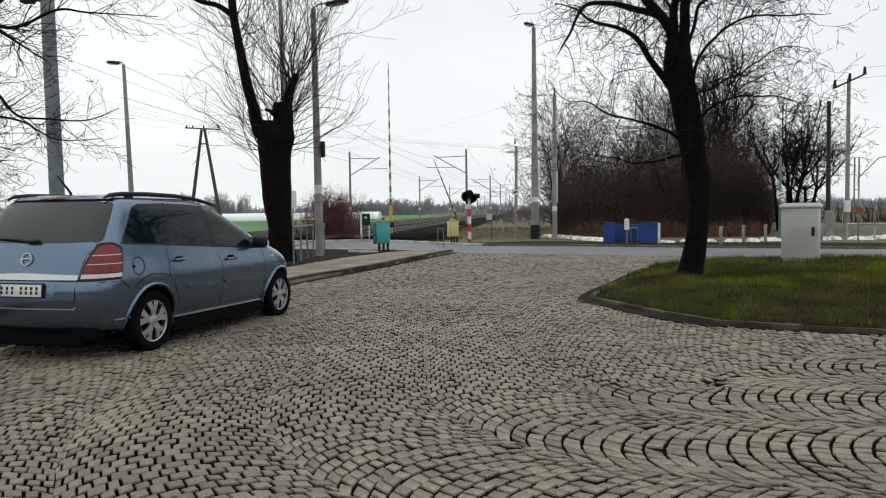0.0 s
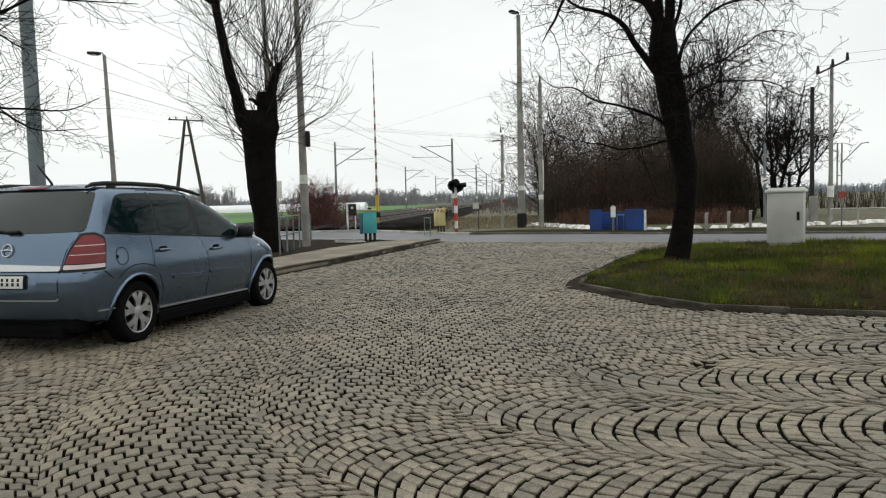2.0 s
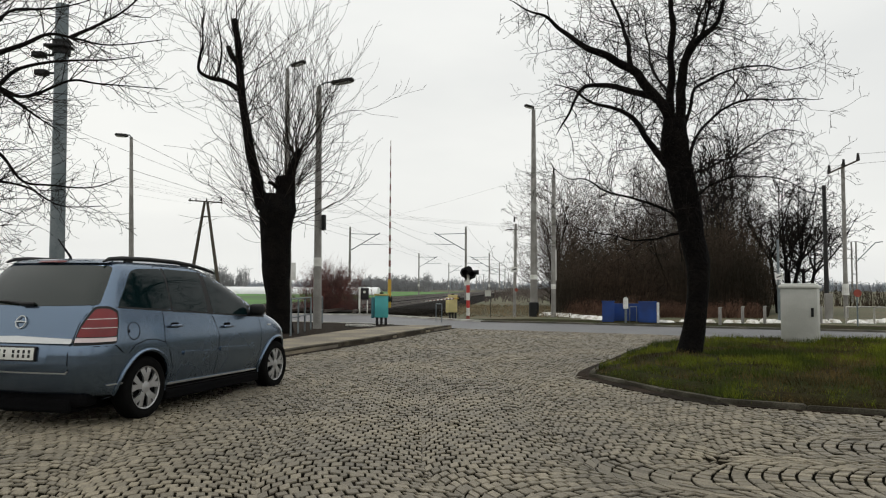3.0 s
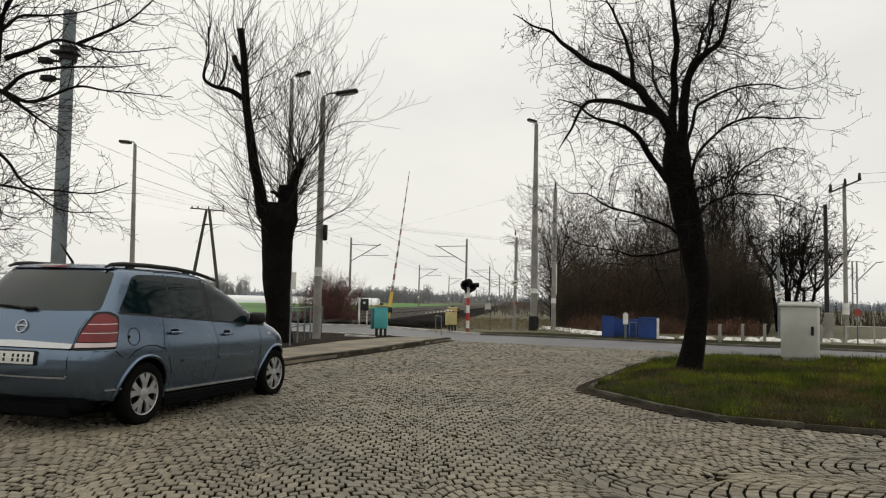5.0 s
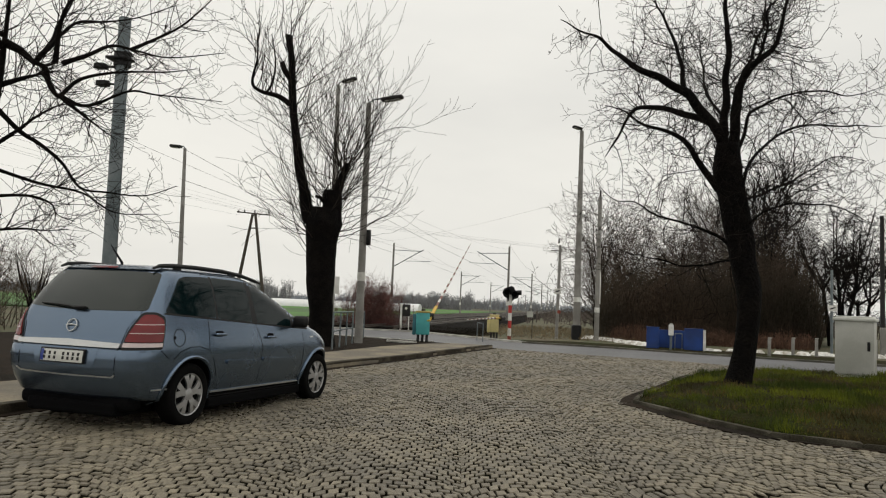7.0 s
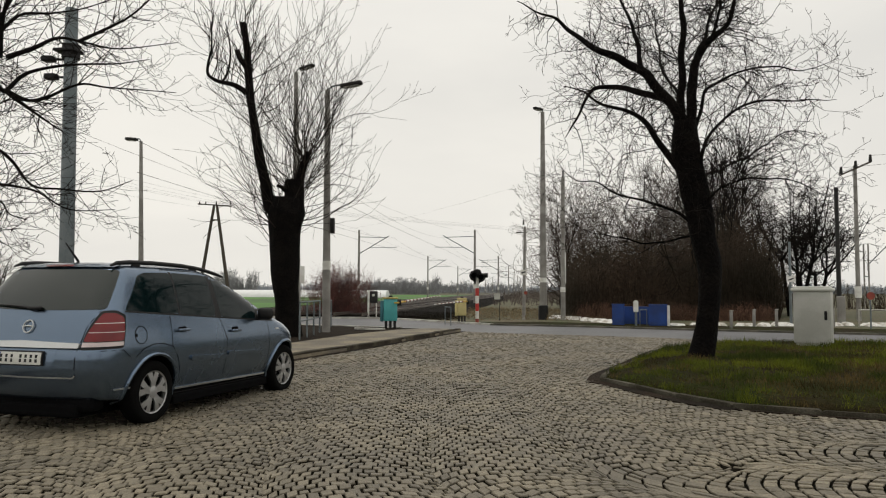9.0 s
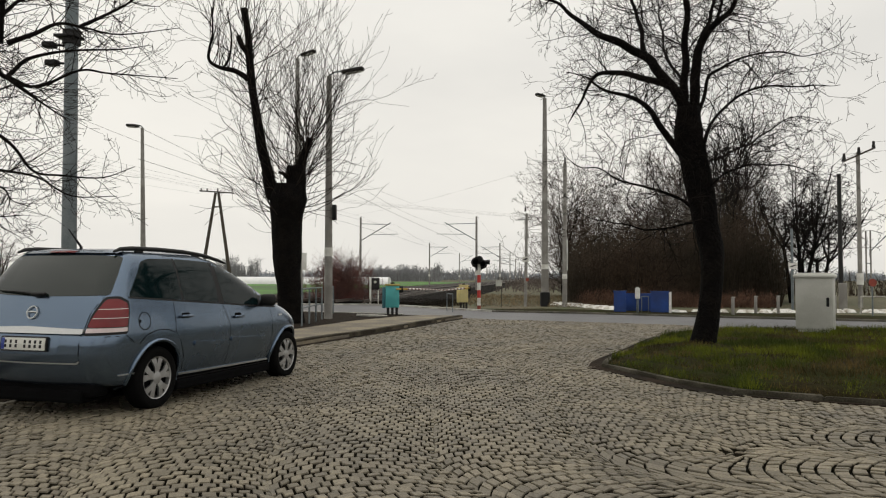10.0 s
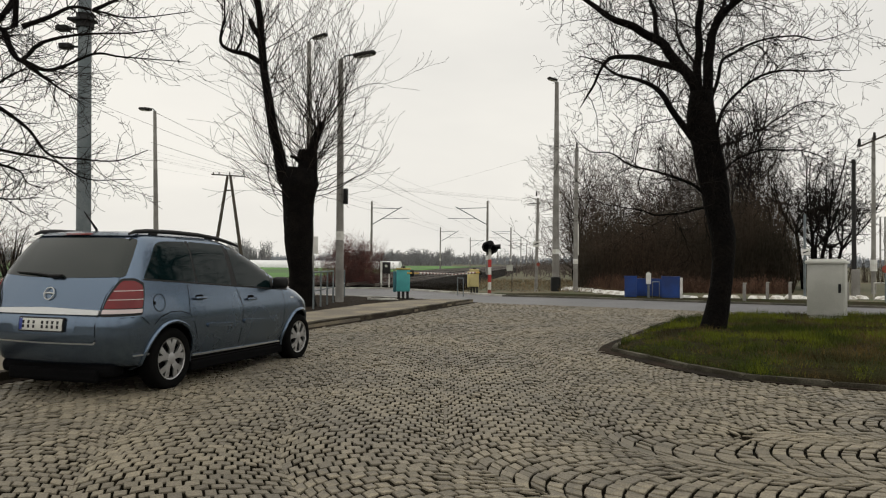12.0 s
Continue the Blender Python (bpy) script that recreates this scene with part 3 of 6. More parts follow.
        # body crease, its shade drawn as a thin dark line
        groove_line([(-0.30, 0.69), (-0.2, 0.765), (-0.05, 0.805), (0.1, 0.805), (0.25, 0.765)], 0.008)
        # rubbing strips with a bright line, sill line
        for a, b in ((0.57, 1.25), (1.285, 2.08)):
            part("rubbing_strip", panel(bmesh.new(), rounded([(a, 0.60), (b, 0.575), (b, 0.615), (a, 0.645)], 0.02), sp, 0.02, 0.09, 0.026), M_PAINT, car, "", 40)
        part("sill_trim", panel(bmesh.new(), [(0.42, 0.295), (2.28, 0.285), (2.28, 0.302), (0.42, 0.315)], sp, 0.012, 0.1, 0.02), M_SILVER, car, "pale sill line")
        part("sill", panel(bmesh.new(), [(0.40, 0.2), (2.30, 0.2), (2.30, 0.262), (0.40, 0.262)], sp, 0.004, 0.1, 0.02), M_BLACK, car)
        # handles
        for x in (0.33, 1.34):
            h = part("door_handle", box(bmesh.new(), (x + 0.09, side_point(x, 0.885).y * (1 if s < 0 else -1) + s * 0.028, 0.93 if x < 1 else 0.885), (0.19, 0.028, 0.032), 0, 0.012), M_PAINT, car, "body-coloured door handle", 60)
            # no hollow is cut: a flat dark patch gives the recess its shade
            part("handle_recess_shade", panel(bmesh.new(), rounded([(x + 0.03, 0.875 if x > 1 else 0.905), (x + 0.17, 0.875 if x > 1 else 0.905), (x + 0.17, 0.93 if x > 1 else 0.965), (x + 0.03, 0.93 if x > 1 else 0.965)], 0.03), sp, 0.002), M_UNDER, h)
        # raised lips round the wheel openings
        for x in (0.0, 2.70):
            bm = bmesh.new()
            pts = []
            for k in range(25):
                a = math.radians(-12 + 204 * k / 24)
                p = sp(x + 0.378 * math.cos(a), max(0.2, 0.325 + 0.378 * math.sin(a)), 0.002)
                pts.append(p)
            tube(bm, pts, 0.022, 6)
            part("wheel_arch", bm, M_PAINT, car, "", 60)
        # mirror
        bm = box(bmesh.new(), (1.98, s * 0.985, 1.075), (0.11, 0.2, 0.15), s * -8, 0.045)
        box(bm, (2.03, s * 0.885, 1.02), (0.08, 0.06, 0.05), 0, 0.015)
        part("wing_mirror", bm, M_BLACK, car, "black wing mirror", 50)
        # roof rail
        bm = bmesh.new()
        pts = [(-0.36, 0.60, 1.592), (-0.28, 0.60, 1.622), (-0.1, 0.60, 1.636), (0.3, 0.60, 1.642), (0.75, 0.605, 1.634), (1.1, 0.615, 1.608), (1.38, 0.64, 1.558), (1.5, 0.655, 1.528)]
        tube(bm, [(x, s * y, z) for x, y, z in pts], [0.012, 0.02, 0.024, 0.024, 0.024, 0.023, 0.02, 0.012], 8)
        box(bm, (0.0, s * 0.60, 1.615), (0.12, 0.03, 0.04), 0, 0.008)
        box(bm, (0.95, s * 0.61, 1.598), (0.12, 0.03, 0.04), 0, 0.008)
        part("roof_rail", bm, M_BLACK, car, "black roof rail", 50)
        # indicator on the wing
        part("side_indicator", panel(bmesh.new(), rounded([(2.42, 0.86), (2.50, 0.86), (2.50, 0.88), (2.42, 0.88)], 0.008), sp, 0.008), M_SILVER, car)
        wheel(car, 0.0, s)
        wheel(car, 2.70, s)

        # tail lamps, wrapped round the corner
        ar = around if s < 0 else left(around)
        lamp = part("tail_lamp_surround", panel(bmesh.new(), rounded([(0.62, 0.785), (1.07, 0.795), (1.055, 0.99), (1.01, 1.105), (0.87, 1.155), (0.735, 1.15), (0.655, 0.96)], 0.03), ar, 0.006, 0.05), M_BLACK, car, "black edge of the tail lamp", 30)
        part("tail_lamp", panel(bmesh.new(), rounded([(0.648, 0.862), (1.045, 0.867), (1.03, 0.99), (0.99, 1.085), (0.865, 1.132), (0.755, 1.128), (0.68, 0.96)], 0.03), ar, 0.014, 0.05), M_TAIL, lamp, "red tail lamp lens", 30)
        part("tail_lamp_band", panel(bmesh.new(), [(0.64, 0.81), (1.048, 0.82), (1.046, 0.858), (0.645, 0.853)], ar, 0.014, 0.05), M_TAILCLEAR, lamp, "pale strip under the red lens", 30)
        for zz in (0.945, 1.03):
            bm = groove(bmesh.new(), [(0.685 if zz < 1 else 0.715, zz), (1.03 if zz < 1 else 1.005, zz + 0.006)], ar, 0.007, 0.019)
            part("lens_ridge", bm, M_TAILCLEAR, lamp)
        # rear bumper crease, reflector line and lower lip
        part("bumper_corner", panel(bmesh.new(), rounded([(0.62, 0.665), (1.1, 0.66), (1.1, 0.68), (0.62, 0.69)], 0.01), ar, 0.008, 0.05), M_PAINT, car, "", 30)
        part("bumper_mark", panel(bmesh.new(), [(0.93, 0.39), (1.17, 0.385), (1.17, 0.403), (0.93, 0.402)], ar, 0.006, 0.05), M_SILVER, car)

    # fuel flap ring on the right side
    bm = bmesh.new()
    ring = [(-0.225 + 0.087 * math.cos(2 * math.pi * k / 24), 0.905 + 0.087 * math.sin(2 * math.pi * k / 24)) for k in range(25)]
    groove(bm, ring, side_point, 0.007, 0.003)
    groove(bm, [(-0.295, 0.89), (-0.295, 0.92)], side_point, 0.03, 0.004)
    part("fuel_flap", bm, M_UNDER, car, "round fuel flap")

    # tailgate
    for f in (1, -1):
        part("tailgate_joint", groove(bmesh.new(), [(f * 0.595, 0.53), (f * 0.60, 0.78), (f * 0.64, 0.98), (f * 0.725, 1.15)], around), M_UNDER, car)
    part("rear_window", panel(bmesh.new(), rounded([(-0.765, 1.185), (-0.4, 1.16), (0, 1.15), (0.4, 1.155), (0.775, 1.165), (0.755, 1.35), (0.70, 1.548), (0, 1.565), (-0.70, 1.548), (-0.755, 1.35)], 0.05), around, 0.005), M_REAR_GLASS, car, "dark grey-green rear window", 30)
    strip_ = part("boot_trim", panel(bmesh.new(), rounded([(-0.64, 0.80), (0.62, 0.80), (0.625, 0.845), (0, 0.865), (-0.645, 0.845)], 0.015), around, 0.03, 0.06, 0.035), M_SILVER, car, "silver strip across the tailgate", 40)
    part("spoiler", panel(bmesh.new(), rounded([(-0.66, 1.58), (0.66, 1.58), (0.60, 1.612), (-0.60, 1.612)], 0.02), around, 0.035, 0.08, 0.05), M_PAINT, car, "", 40)
    part("brake_light", panel(bmesh.new(), rounded([(-0.16, 1.588), (0.16, 1.588), (0.16, 1.606), (-0.16, 1.606)], 0.008), around, 0.04, 0.06), M_TAIL, car, "high red brake light")
    bm = bmesh.new()
    pts = [around(0.058 * math.cos(2 * math.pi * k / 24), 0.995 + 0.058 * math.sin(2 * math.pi * k / 24), 0.014) for k in range(25)]
    tube(bm, pts, 0.007, 6)
    tube(bm, [around(-0.075, 0.995, 0.016), around(0.0, 1.002, 0.018), around(0.075, 0.995, 0.016)], [0.004, 0.009, 0.004], 6)
    part("badge", bm, M_SILVER, car, "round silver badge", 60)
    # wiper
    bm = box(bmesh.new(), around(0.02, 1.17, 0.03), (0.05, 0.16, 0.035), 0, 0.015)
    tube(bm, [around(0.0, 1.17, 0.03), around(-0.25, 1.19, 0.03), around(-0.52, 1.20, 0.022)], [0.016, 0.012, 0.007], 6)
    part("rear_wiper", bm, M_BLACK, car, "black rear wiper", 50)
    # number plate in its recess
    part("plate_recess", panel(bmesh.new(), rounded([(-0.36, 0.60), (0.36, 0.60), (0.40, 0.79), (-0.40, 0.79)], 0.03), around, 0.003, 0.08), M_PAINT, car, "", 30)
    plate = part("number_plate", panel(bmesh.new(), rounded([(-0.26, 0.643), (0.26, 0.643), (0.26, 0.757), (-0.26, 0.757)], 0.01), around, 0.03, 0.1, 0.02), M_PLATE, car, "pale number plate with dark bars")
    part("plate_frame", panel(bmesh.new(), rounded([(-0.272, 0.63), (0.272, 0.63), (0.272, 0.77), (-0.272, 0.77)], 0.012), around, 0.026, 0.1, 0.02), M_BLACK, plate)
    part("plate_band", panel(bmesh.new(), [(-0.258, 0.646), (-0.22, 0.646), (-0.22, 0.754), (-0.258, 0.754)], around, 0.032, 0.1), M_EUBLUE, plate)
    for a in (-0.205, -0.14, -0.075, 0.03, 0.09, 0.15, 0.21):
        bm = panel(bmesh.new(), [(a - 0.013, 0.664), (a + 0.013, 0.664), (a + 0.013, 0.736), (a - 0.013, 0.736)], around, 0.033, 0.1, 0.004)
        part("plate_bar", bm, M_BLACK, plate, "plain dark bar")
    # bumper lines
    part("bumper_line", groove(bmesh.new(), [(-0.62, 0.56), (-0.57, 0.527), (0, 0.52), (0.57, 0.522), (0.60, 0.545)], around, 0.014, 0.006), M_SILVER, car)
    # antenna at the back of the roof
    bm = tube(bmesh.new(), [(-0.16, 0.0, 1.615), (-0.14, 0, 1.65), (-0.32, 0, 1.83)], [0.03, 0.014, 0.006], 8)
    part("aerial", bm, M_BLACK, car, "short black roof aerial")
    # underbody slabs, widened to block light and darken the ground below
    bm = box(bmesh.new(), (1.25, 0, 0.2), (3.9, 1.1, 0.13), 0, 0.03)
    box(bm, (1.35, 0, 0.19), (1.95, 1.66, 0.1), 0, 0.02)
    box(bm, (-0.56, 0, 0.26), (0.22, 1.36, 0.14), 0, 0.05)
    part("underbody", bm, M_UNDER, car, "dark underbody, with slabs added to deepen the shade below")
    bm = tube(bmesh.new(), [(-0.66, -0.42, 0.235), (-0.3, -0.42, 0.24)], 0.028, 10)
    part("exhaust", bm, M_UNDER, car)
    return car


build_car(pose(-4.011, 7.315, -0.012, 0, 0, 78.4) @ pose(0, 0, 0, 0, 0.45, 0) @ Matrix.Scale(1.026, 4))


# ---- poles, cabinets, barriers ----
def pole_pts(x, y, h, lean=(0, 0), z0=-0.1):
    return [(0, 0, z0), (lean[0] * h * 0.5, lean[1] * h * 0.5, h * 0.5), (lean[0] * h, lean[1] * h, h)]


def street_lamp(x, y, h, r0, r1, arm, yaw, label, material=M_CONC, head=0.6, lean=(0, 0), base=False, mark=None):
    t = thing("street_lamp", pose(x, y, 0, 0, 0, yaw), label, "street lamp", "lamps round the crossing")
    part("pole", tube(bmesh.new(), pole_pts(0, 0, h, lean), [r0, (r0 + r1) / 2, r1], 14), material, t, "", 60)
    top = Vector((lean[0] * h, lean[1] * h, h))
    if arm:
        part("bracket", tube(bmesh.new(), [top + Vector((0, 0, -0.3)), top + Vector((0, 0, 0.02)), top + Vector((arm * 0.35, 0, 0.12)), top + Vector((arm, 0, 0.14))], [0.035, 0.03, 0.028, 0.028], 8), M_GALV, t, "", 60)
    c = top + Vector((arm + head * 0.35, 0, 0.13))
    bm = box(bmesh.new(), c, (head, 0.24, 0.13), 0, 0.05, ry=-6)
    lh = part("lamp_head", bm, M_TAR, t, "dark lamp head", 50)
    bm = box(bmesh.new(), c + Vector((0.03, 0, -0.07)), (head * 0.7, 0.18, 0.03), 0, 0.012, ry=-6)
    part("lamp_glass", bm, M_BOX, lh)
    if base:
        part("pole_foot", tube(bmesh.new(), [(0, 0, -0.1), (0, 0, 0.62), (0, 0, 0.66)], [r0 + 0.07, r0 + 0.06, r0 + 0.01], 12), M_BLACK, t, "black painted foot", 40)
    for z, hh, mm in mark or ():
        rr = r0 + (r1 - r0) * z / h + 0.006
        o = Vector((lean[0] * z, lean[1] * z, 0))
        part("pole_band", tube(bmesh.new(), [o + Vector((0, 0, z)), o + Vector((0, 0, z + hh))], rr, 14), mm, t, "", 60)
    return t


lamp_a = street_lamp(-5.24, 23.0, 7.88, 0.138, 0.085, 0.55, -10, "tall grey concrete street lamp beside the pavement", head=0.75, lean=(-0.006, 0), mark=((2.05, 0.28, M_WHITE),))
bm = box(bmesh.new(), (0.2, -0.05, 3.45), (0.12, 0.14, 0.5), 0, 0.02)
part("control_box", bm, M_BLACK, lamp_a, "small black box strapped to the pole", 50)
street_lamp(-8.06, 29.5, 10.5, 0.16, 0.08, 0.35, -25, "tall thin street lamp behind the pollarded tree", head=0.7, lean=(-0.024, 0))
street_lamp(-15.78, 31.6, 8.1, 0.13, 0.07, 0.3, 170, "slim street lamp beyond the road", head=0.6, lean=(0.03, 0))
lamp_r = street_lamp(2.36, 39.0, 10.9, 0.2, 0.1, 0.1, 215, "tall tapered concrete lamp mast on a black foot", head=0.55, base=True, mark=((1.85, 0.25, M_WHITE),))


def plain_pole(name, x, y, h, r0, r1, label, material, lean=(0, 0), yaw=0, category="pole"):
    t = thing(name, pose(x, y, 0, 0, 0, yaw), label, category, "line poles")
    part("pole", tube(bmesh.new(), pole_pts(0, 0, h, lean), [r0, (r0 + r1) / 2, r1], 12), material, t, "", 60)
    return t


big = plain_pole("mast", -9.01, 15.0, 7.6, 0.165, 0.135, "thick galvanised steel mast behind the car", M_GALV, (-0.011, 0))
bm = tube(bmesh.new(), [(-0.07, 0, 6.48), (-0.07, 0, 6.78)], 0.19, 14)
box(bm, (-0.1, -0.05, 6.63), (0.5, 0.38, 0.06), 0, 0.01)
part("clamp", bm, M_BLACK, big, "dark clamp with bracket", 40)
for dx, z in ((-0.52, 6.45), (-0.44, 6.05)):
    part("floodlight", box(bmesh.new(), (dx, -0.1, z), (0.26, 0.2, 0.12), 0, 0.02), M_BLACK, big, "small dark floodlight")
    part("floodlight_arm", tube(bmesh.new(), [(dx, -0.1, z), (0, 0, z)], 0.025, 6), M_BLACK, big)

thin = plain_pole("signal_pole", 1.33, 38.5, 4.75, 0.09, 0.07, "thin concrete pole with small plates", M_CONC, (0.015, 0))
part("crossarm", box(bmesh.new(), (-0.1, 0, 4.45), (0.6, 0.06, 0.06), 0, 0.01), M_WOOD, thin)
part("insulator", tube(bmesh.new(), [(0, 0, 4.85), (0, 0, 5.1)], [0.05, 0.03], 8), M_TAR, thin)
pl = part("plate", box(bmesh.new(), (0, -0.11, 2.35), (0.34, 0.02, 0.28), 0, 0.005), M_WHITE, thin, "white plate with a dark bar")
part("plate_bar", box(bmesh.new(), (0, -0.123, 2.36), (0.22, 0.006, 0.07), 0, 0.0, ry=-18), M_BLACK, pl)
part("red_mark", tube(bmesh.new(), [(0.1, -0.1, 1.3), (0.1, -0.12, 1.3)], 0.09, 16), M_DULLRED, thin, "small round red mark")

wood = plain_pole("utility_pole", 3.36, 38.7, 7.35, 0.13, 0.10, "grey weathered utility pole by the verge", M_CONC, (0.004, 0))
part("pole_top", tube(bmesh.new(), [(0.03, 0, 7.3), (0.035, 0, 7.7)], [0.05, 0.04], 8), M_TAR, wood)
part("cable_cover", box(bmesh.new(), (0.13, -0.08, 2.6), (0.05, 0.06, 1.6), 0, 0.01), M_WHITE, wood)
part("pole_band", tube(bmesh.new(), [(0, 0, 1.35), (0, 0, 1.6)], 0.135, 12), M_WHITE, wood)


def a_pole(x, y, h, label):
    t = thing("line_pole", pose(x, y, 0, 0, 0, 0), label, "power pole", "line poles")
    for s in (-1, 1):
        part("leg", tube(bmesh.new(), [(s * 1.45, 0, -0.2), (s * 0.12, 0, h)], [0.16, 0.11], 10), M_WOOD, t, "", 60)
    part("crossarm", box(bmesh.new(), (0, -0.1, h + 0.05), (2.9, 0.1, 0.1), 0, 0.01, ry=4), M_WOOD, t)
    part("tie", box(bmesh.new(), (0, 0, h * 0.86), (0.75, 0.12, 0.1), 0, 0.01), M_WOOD, t)
    for dx in (-1.3, -0.8, 0.1, 1.3):
        part("insulator", tube(bmesh.new(), [(dx, -0.1, h + 0.08), (dx, -0.1, h + 0.35)], [0.07, 0.04], 8), M_TAR, t)
    return t


a_pole(-23.4, 58.5, 8.3, "A-shaped wooden power pole in the field")


def utility_box(m):
    t = thing("cabinet", m, "pale grey roadside cabinet standing on the grass island", "utility cabinet")
    part("plinth", box(bmesh.new(), (0, 0, 0.04), (0.64, 0.34, 0.2), 0, 0.01), M_BOX, t)
    part("body", box(bmesh.new(), (0, 0, 0.68), (0.72, 0.40, 1.10), 0, 0.012), M_BOX, t, "", 40)
    d = part("door", box(bmesh.new(), (0.06, -0.203, 0.68), (0.56, 0.016, 1.05), 0, 0.006), M_BOX, t, "", 40)
    part("handle", box(bmesh.new(), (0.27, -0.22, 0.72), (0.055, 0.03, 0.19), 0, 0.01), M_BLACK, d, "black handle")
    bm = box(bmesh.new(), (0, 0, 1.265), (0.80, 0.48, 0.075), 0, 0.025)
    box(bm, (0, 0, 1.315), (0.70, 0.40, 0.04), 0, 0.018)
    part("lid", bm, M_BOXTOP, t, "overhanging pale lid", 40)
    return t


utility_box(pose(7.07, 16.25, 0.17, 0, 0, -30))


def barrier_machine(m, body, dark, label, w=0.62, lid=None):
    t = thing("barrier_machine", m, label, "barrier machine", "barrier machines")
    part("body", box(bmesh.new(), (0, 0, 0.66), (w, 0.5, 0.78), 0, 0.03), body, t, "", 40)
    part("lid", box(bmesh.new(), (0, 0, 1.07), (w + 0.05, 0.55, 0.07), 0, 0.025), lid or body, t, "", 40)
    d = part("side_door", box(bmesh.new(), (-w / 2 - 0.06, 0.02, 0.62), (0.12, 0.46, 0.74), 0, 0.03), dark, t, "darker side box", 40)
    for dx in (-0.2, 0.0, 0.2):
        part("leg", box(bmesh.new(), (dx * w / 0.62, 0, 0.12), (0.09, 0.3, 0.36), 0, 0.01), M_TAR, t, "black leg")
    part("cap", box(bmesh.new(), (0.0, 0.0, 1.13), (0.14, 0.14, 0.07), 0, 0.02), M_TAR, t)
    part("hinge", tube(bmesh.new(), [(w / 2 - 0.02, 0.0, 0.92), (w / 2 + 0.14, 0.0, 0.92)], 0.12, 16), M_TAR, t, "dark hinge housing", 40)
    return t


def barrier_arm(length, butt, machine):
    """A boom along +z from its hinge, first amber, then white with short red bands; it carries a small hanging rod."""
    t = new("boom")
    t.empty_display_size = 0.2
    t.parent = machine
    tagged(t, "white level-crossing boom with red bands and an amber butt")
    part("butt", box(bmesh.new(), (0, 0, butt / 2 - 0.15), (0.05, 0.12, butt + 0.3), 0, 0.01), M_AMBER, t, "amber butt of the boom")
    z, k = butt, 0
    n = 2 * int((length - butt) / 0.44)
    step = (length - butt) / n
    for k in range(n):
        r = 0.046 - 0.03 * k / n
        bm = tube(bmesh.new(), [(0, 0, butt + k * step), (0, 0, butt + (k + 1) * step)], [r, r - 0.0015], 8)
        part("band", bm, M_WHITE if k % 2 else M_BOOMRED, t, "", 60)
    return t


ARM_DIR = 80.0
NEAR_BASE, FAR_BASE = pose(-3.62, 25.8, 0.05, 0, 0, 8), pose(-1.67, 35.1, -0.05, 0, 0, 5)
near_machine = barrier_machine(NEAR_BASE, M_TEAL, M_TEALDARK, "turquoise barrier machine on short black legs beside the road", 0.48, M_AMBERLID)
far_machine = barrier_machine(FAR_BASE, M_YELLOW, M_YELLOW, "cream-yellow barrier machine on short black legs across the road", 0.42)
near_arm = barrier_arm(5.7, 0.7, near_machine)
far_arm = barrier_arm(4.5, 0.6, far_machine)


def crossing_signal(m):
    t = thing("crossing_signal", m, "red and white banded post with a black warning light cluster", "crossing signal")
    z = -0.1
    for k, (h, mm) in enumerate(((0.35, M_DULLRED), (0.36, M_WHITE), (0.36, M_RED), (0.36, M_WHITE), (0.36, M_RED), (0.5, M_WHITE))):
        part("band", tube(bmesh.new(), [(0, 0, z), (0, 0, z + h)], 0.085, 12), mm, t, "", 60)
        z += h
    bm = bmesh.new()
    for dx, dz, r in ((-0.12, 2.28, 0.27), (0.16, 2.2, 0.23), (0.02, 2.42, 0.18), (0.0, 2.05, 0.18)):
        tube(bm, [(dx, -0.04, dz), (dx, 0.02, dz)], r, 8)
    part("backboard", bm, M_BLACK, t, "black lobed backboard", 30)
    for dx, dz in ((-0.2, 2.28), (0.16, 2.2)):
        part("light_hood", tube(bmesh.new(), [(dx, -0.32, dz + 0.02), (dx, -0.04, dz)], [0.15, 0.13], 14, cap=False), M_BLACK, t, "", 60)
        part("lens", tube(bmesh.new(), [(dx, -0.09, dz), (dx, -0.06, dz)], 0.11, 14), M_UNDER, t, "unlit dark lens")
    part("side_hood", tube(bmesh.new(), [(0.25, -0.05, 2.3), (0.5, -0.1, 2.3)], [0.1, 0.12], 12), M_BLACK, t, "", 60)
    return t


crossing_signal(pose(-0.93, 34.9, -0.17, 0, 0, 10))
bm = box(bmesh.new(), (0, 0, 0.65), (0.03, 0.03, 1.3), 0, 0.005)
sg = thing("marker_post", pose(0.1, 37.0, -0.08), "thin dark marker post with a small pale plate", "post")
part("post", bm, M_TAR, sg)
part("plate", box(bmesh.new(), (-0.12, -0.02, 1.2), (0.3, 0.015, 0.3), 0, 0.004), M_BOX, sg)
dw = thing("dwarf_signal", pose(-6.6, 38.5, 0.0), "low railway signal: white post frame with a dark head", "railway signal")
part("post", box(bmesh.new(), (-0.22, 0, 0.7), (0.1, 0.05, 1.4), 0, 0.005), M_WHITE, dw)
part("post", box(bmesh.new(), (0.2, 0, 0.4), (0.05, 0.05, 0.9), 0, 0.005), M_WHITE, dw)
part("head", box(bmesh.new(), (0.06, 0, 1.05), (0.4, 0.2, 0.62), 0, 0.03), M_TAR, dw, "dark signal head", 40)
part("lens", tube(bmesh.new(), [(0.06, -0.14, 1.15), (0.06, -0.1, 1.15)], 0.07, 12), M_BOX, dw)


def tilt(t, x, y, z, angle, yaw):
    """The boom's pose: angle is its lean from upright towards the heading yaw (degrees from +x)."""
    return Matrix.Translation((x, y, z)) @ pose(0, 0, 0, 0, 0, yaw) @ pose(0, 0, 0, 0, angle, 0)


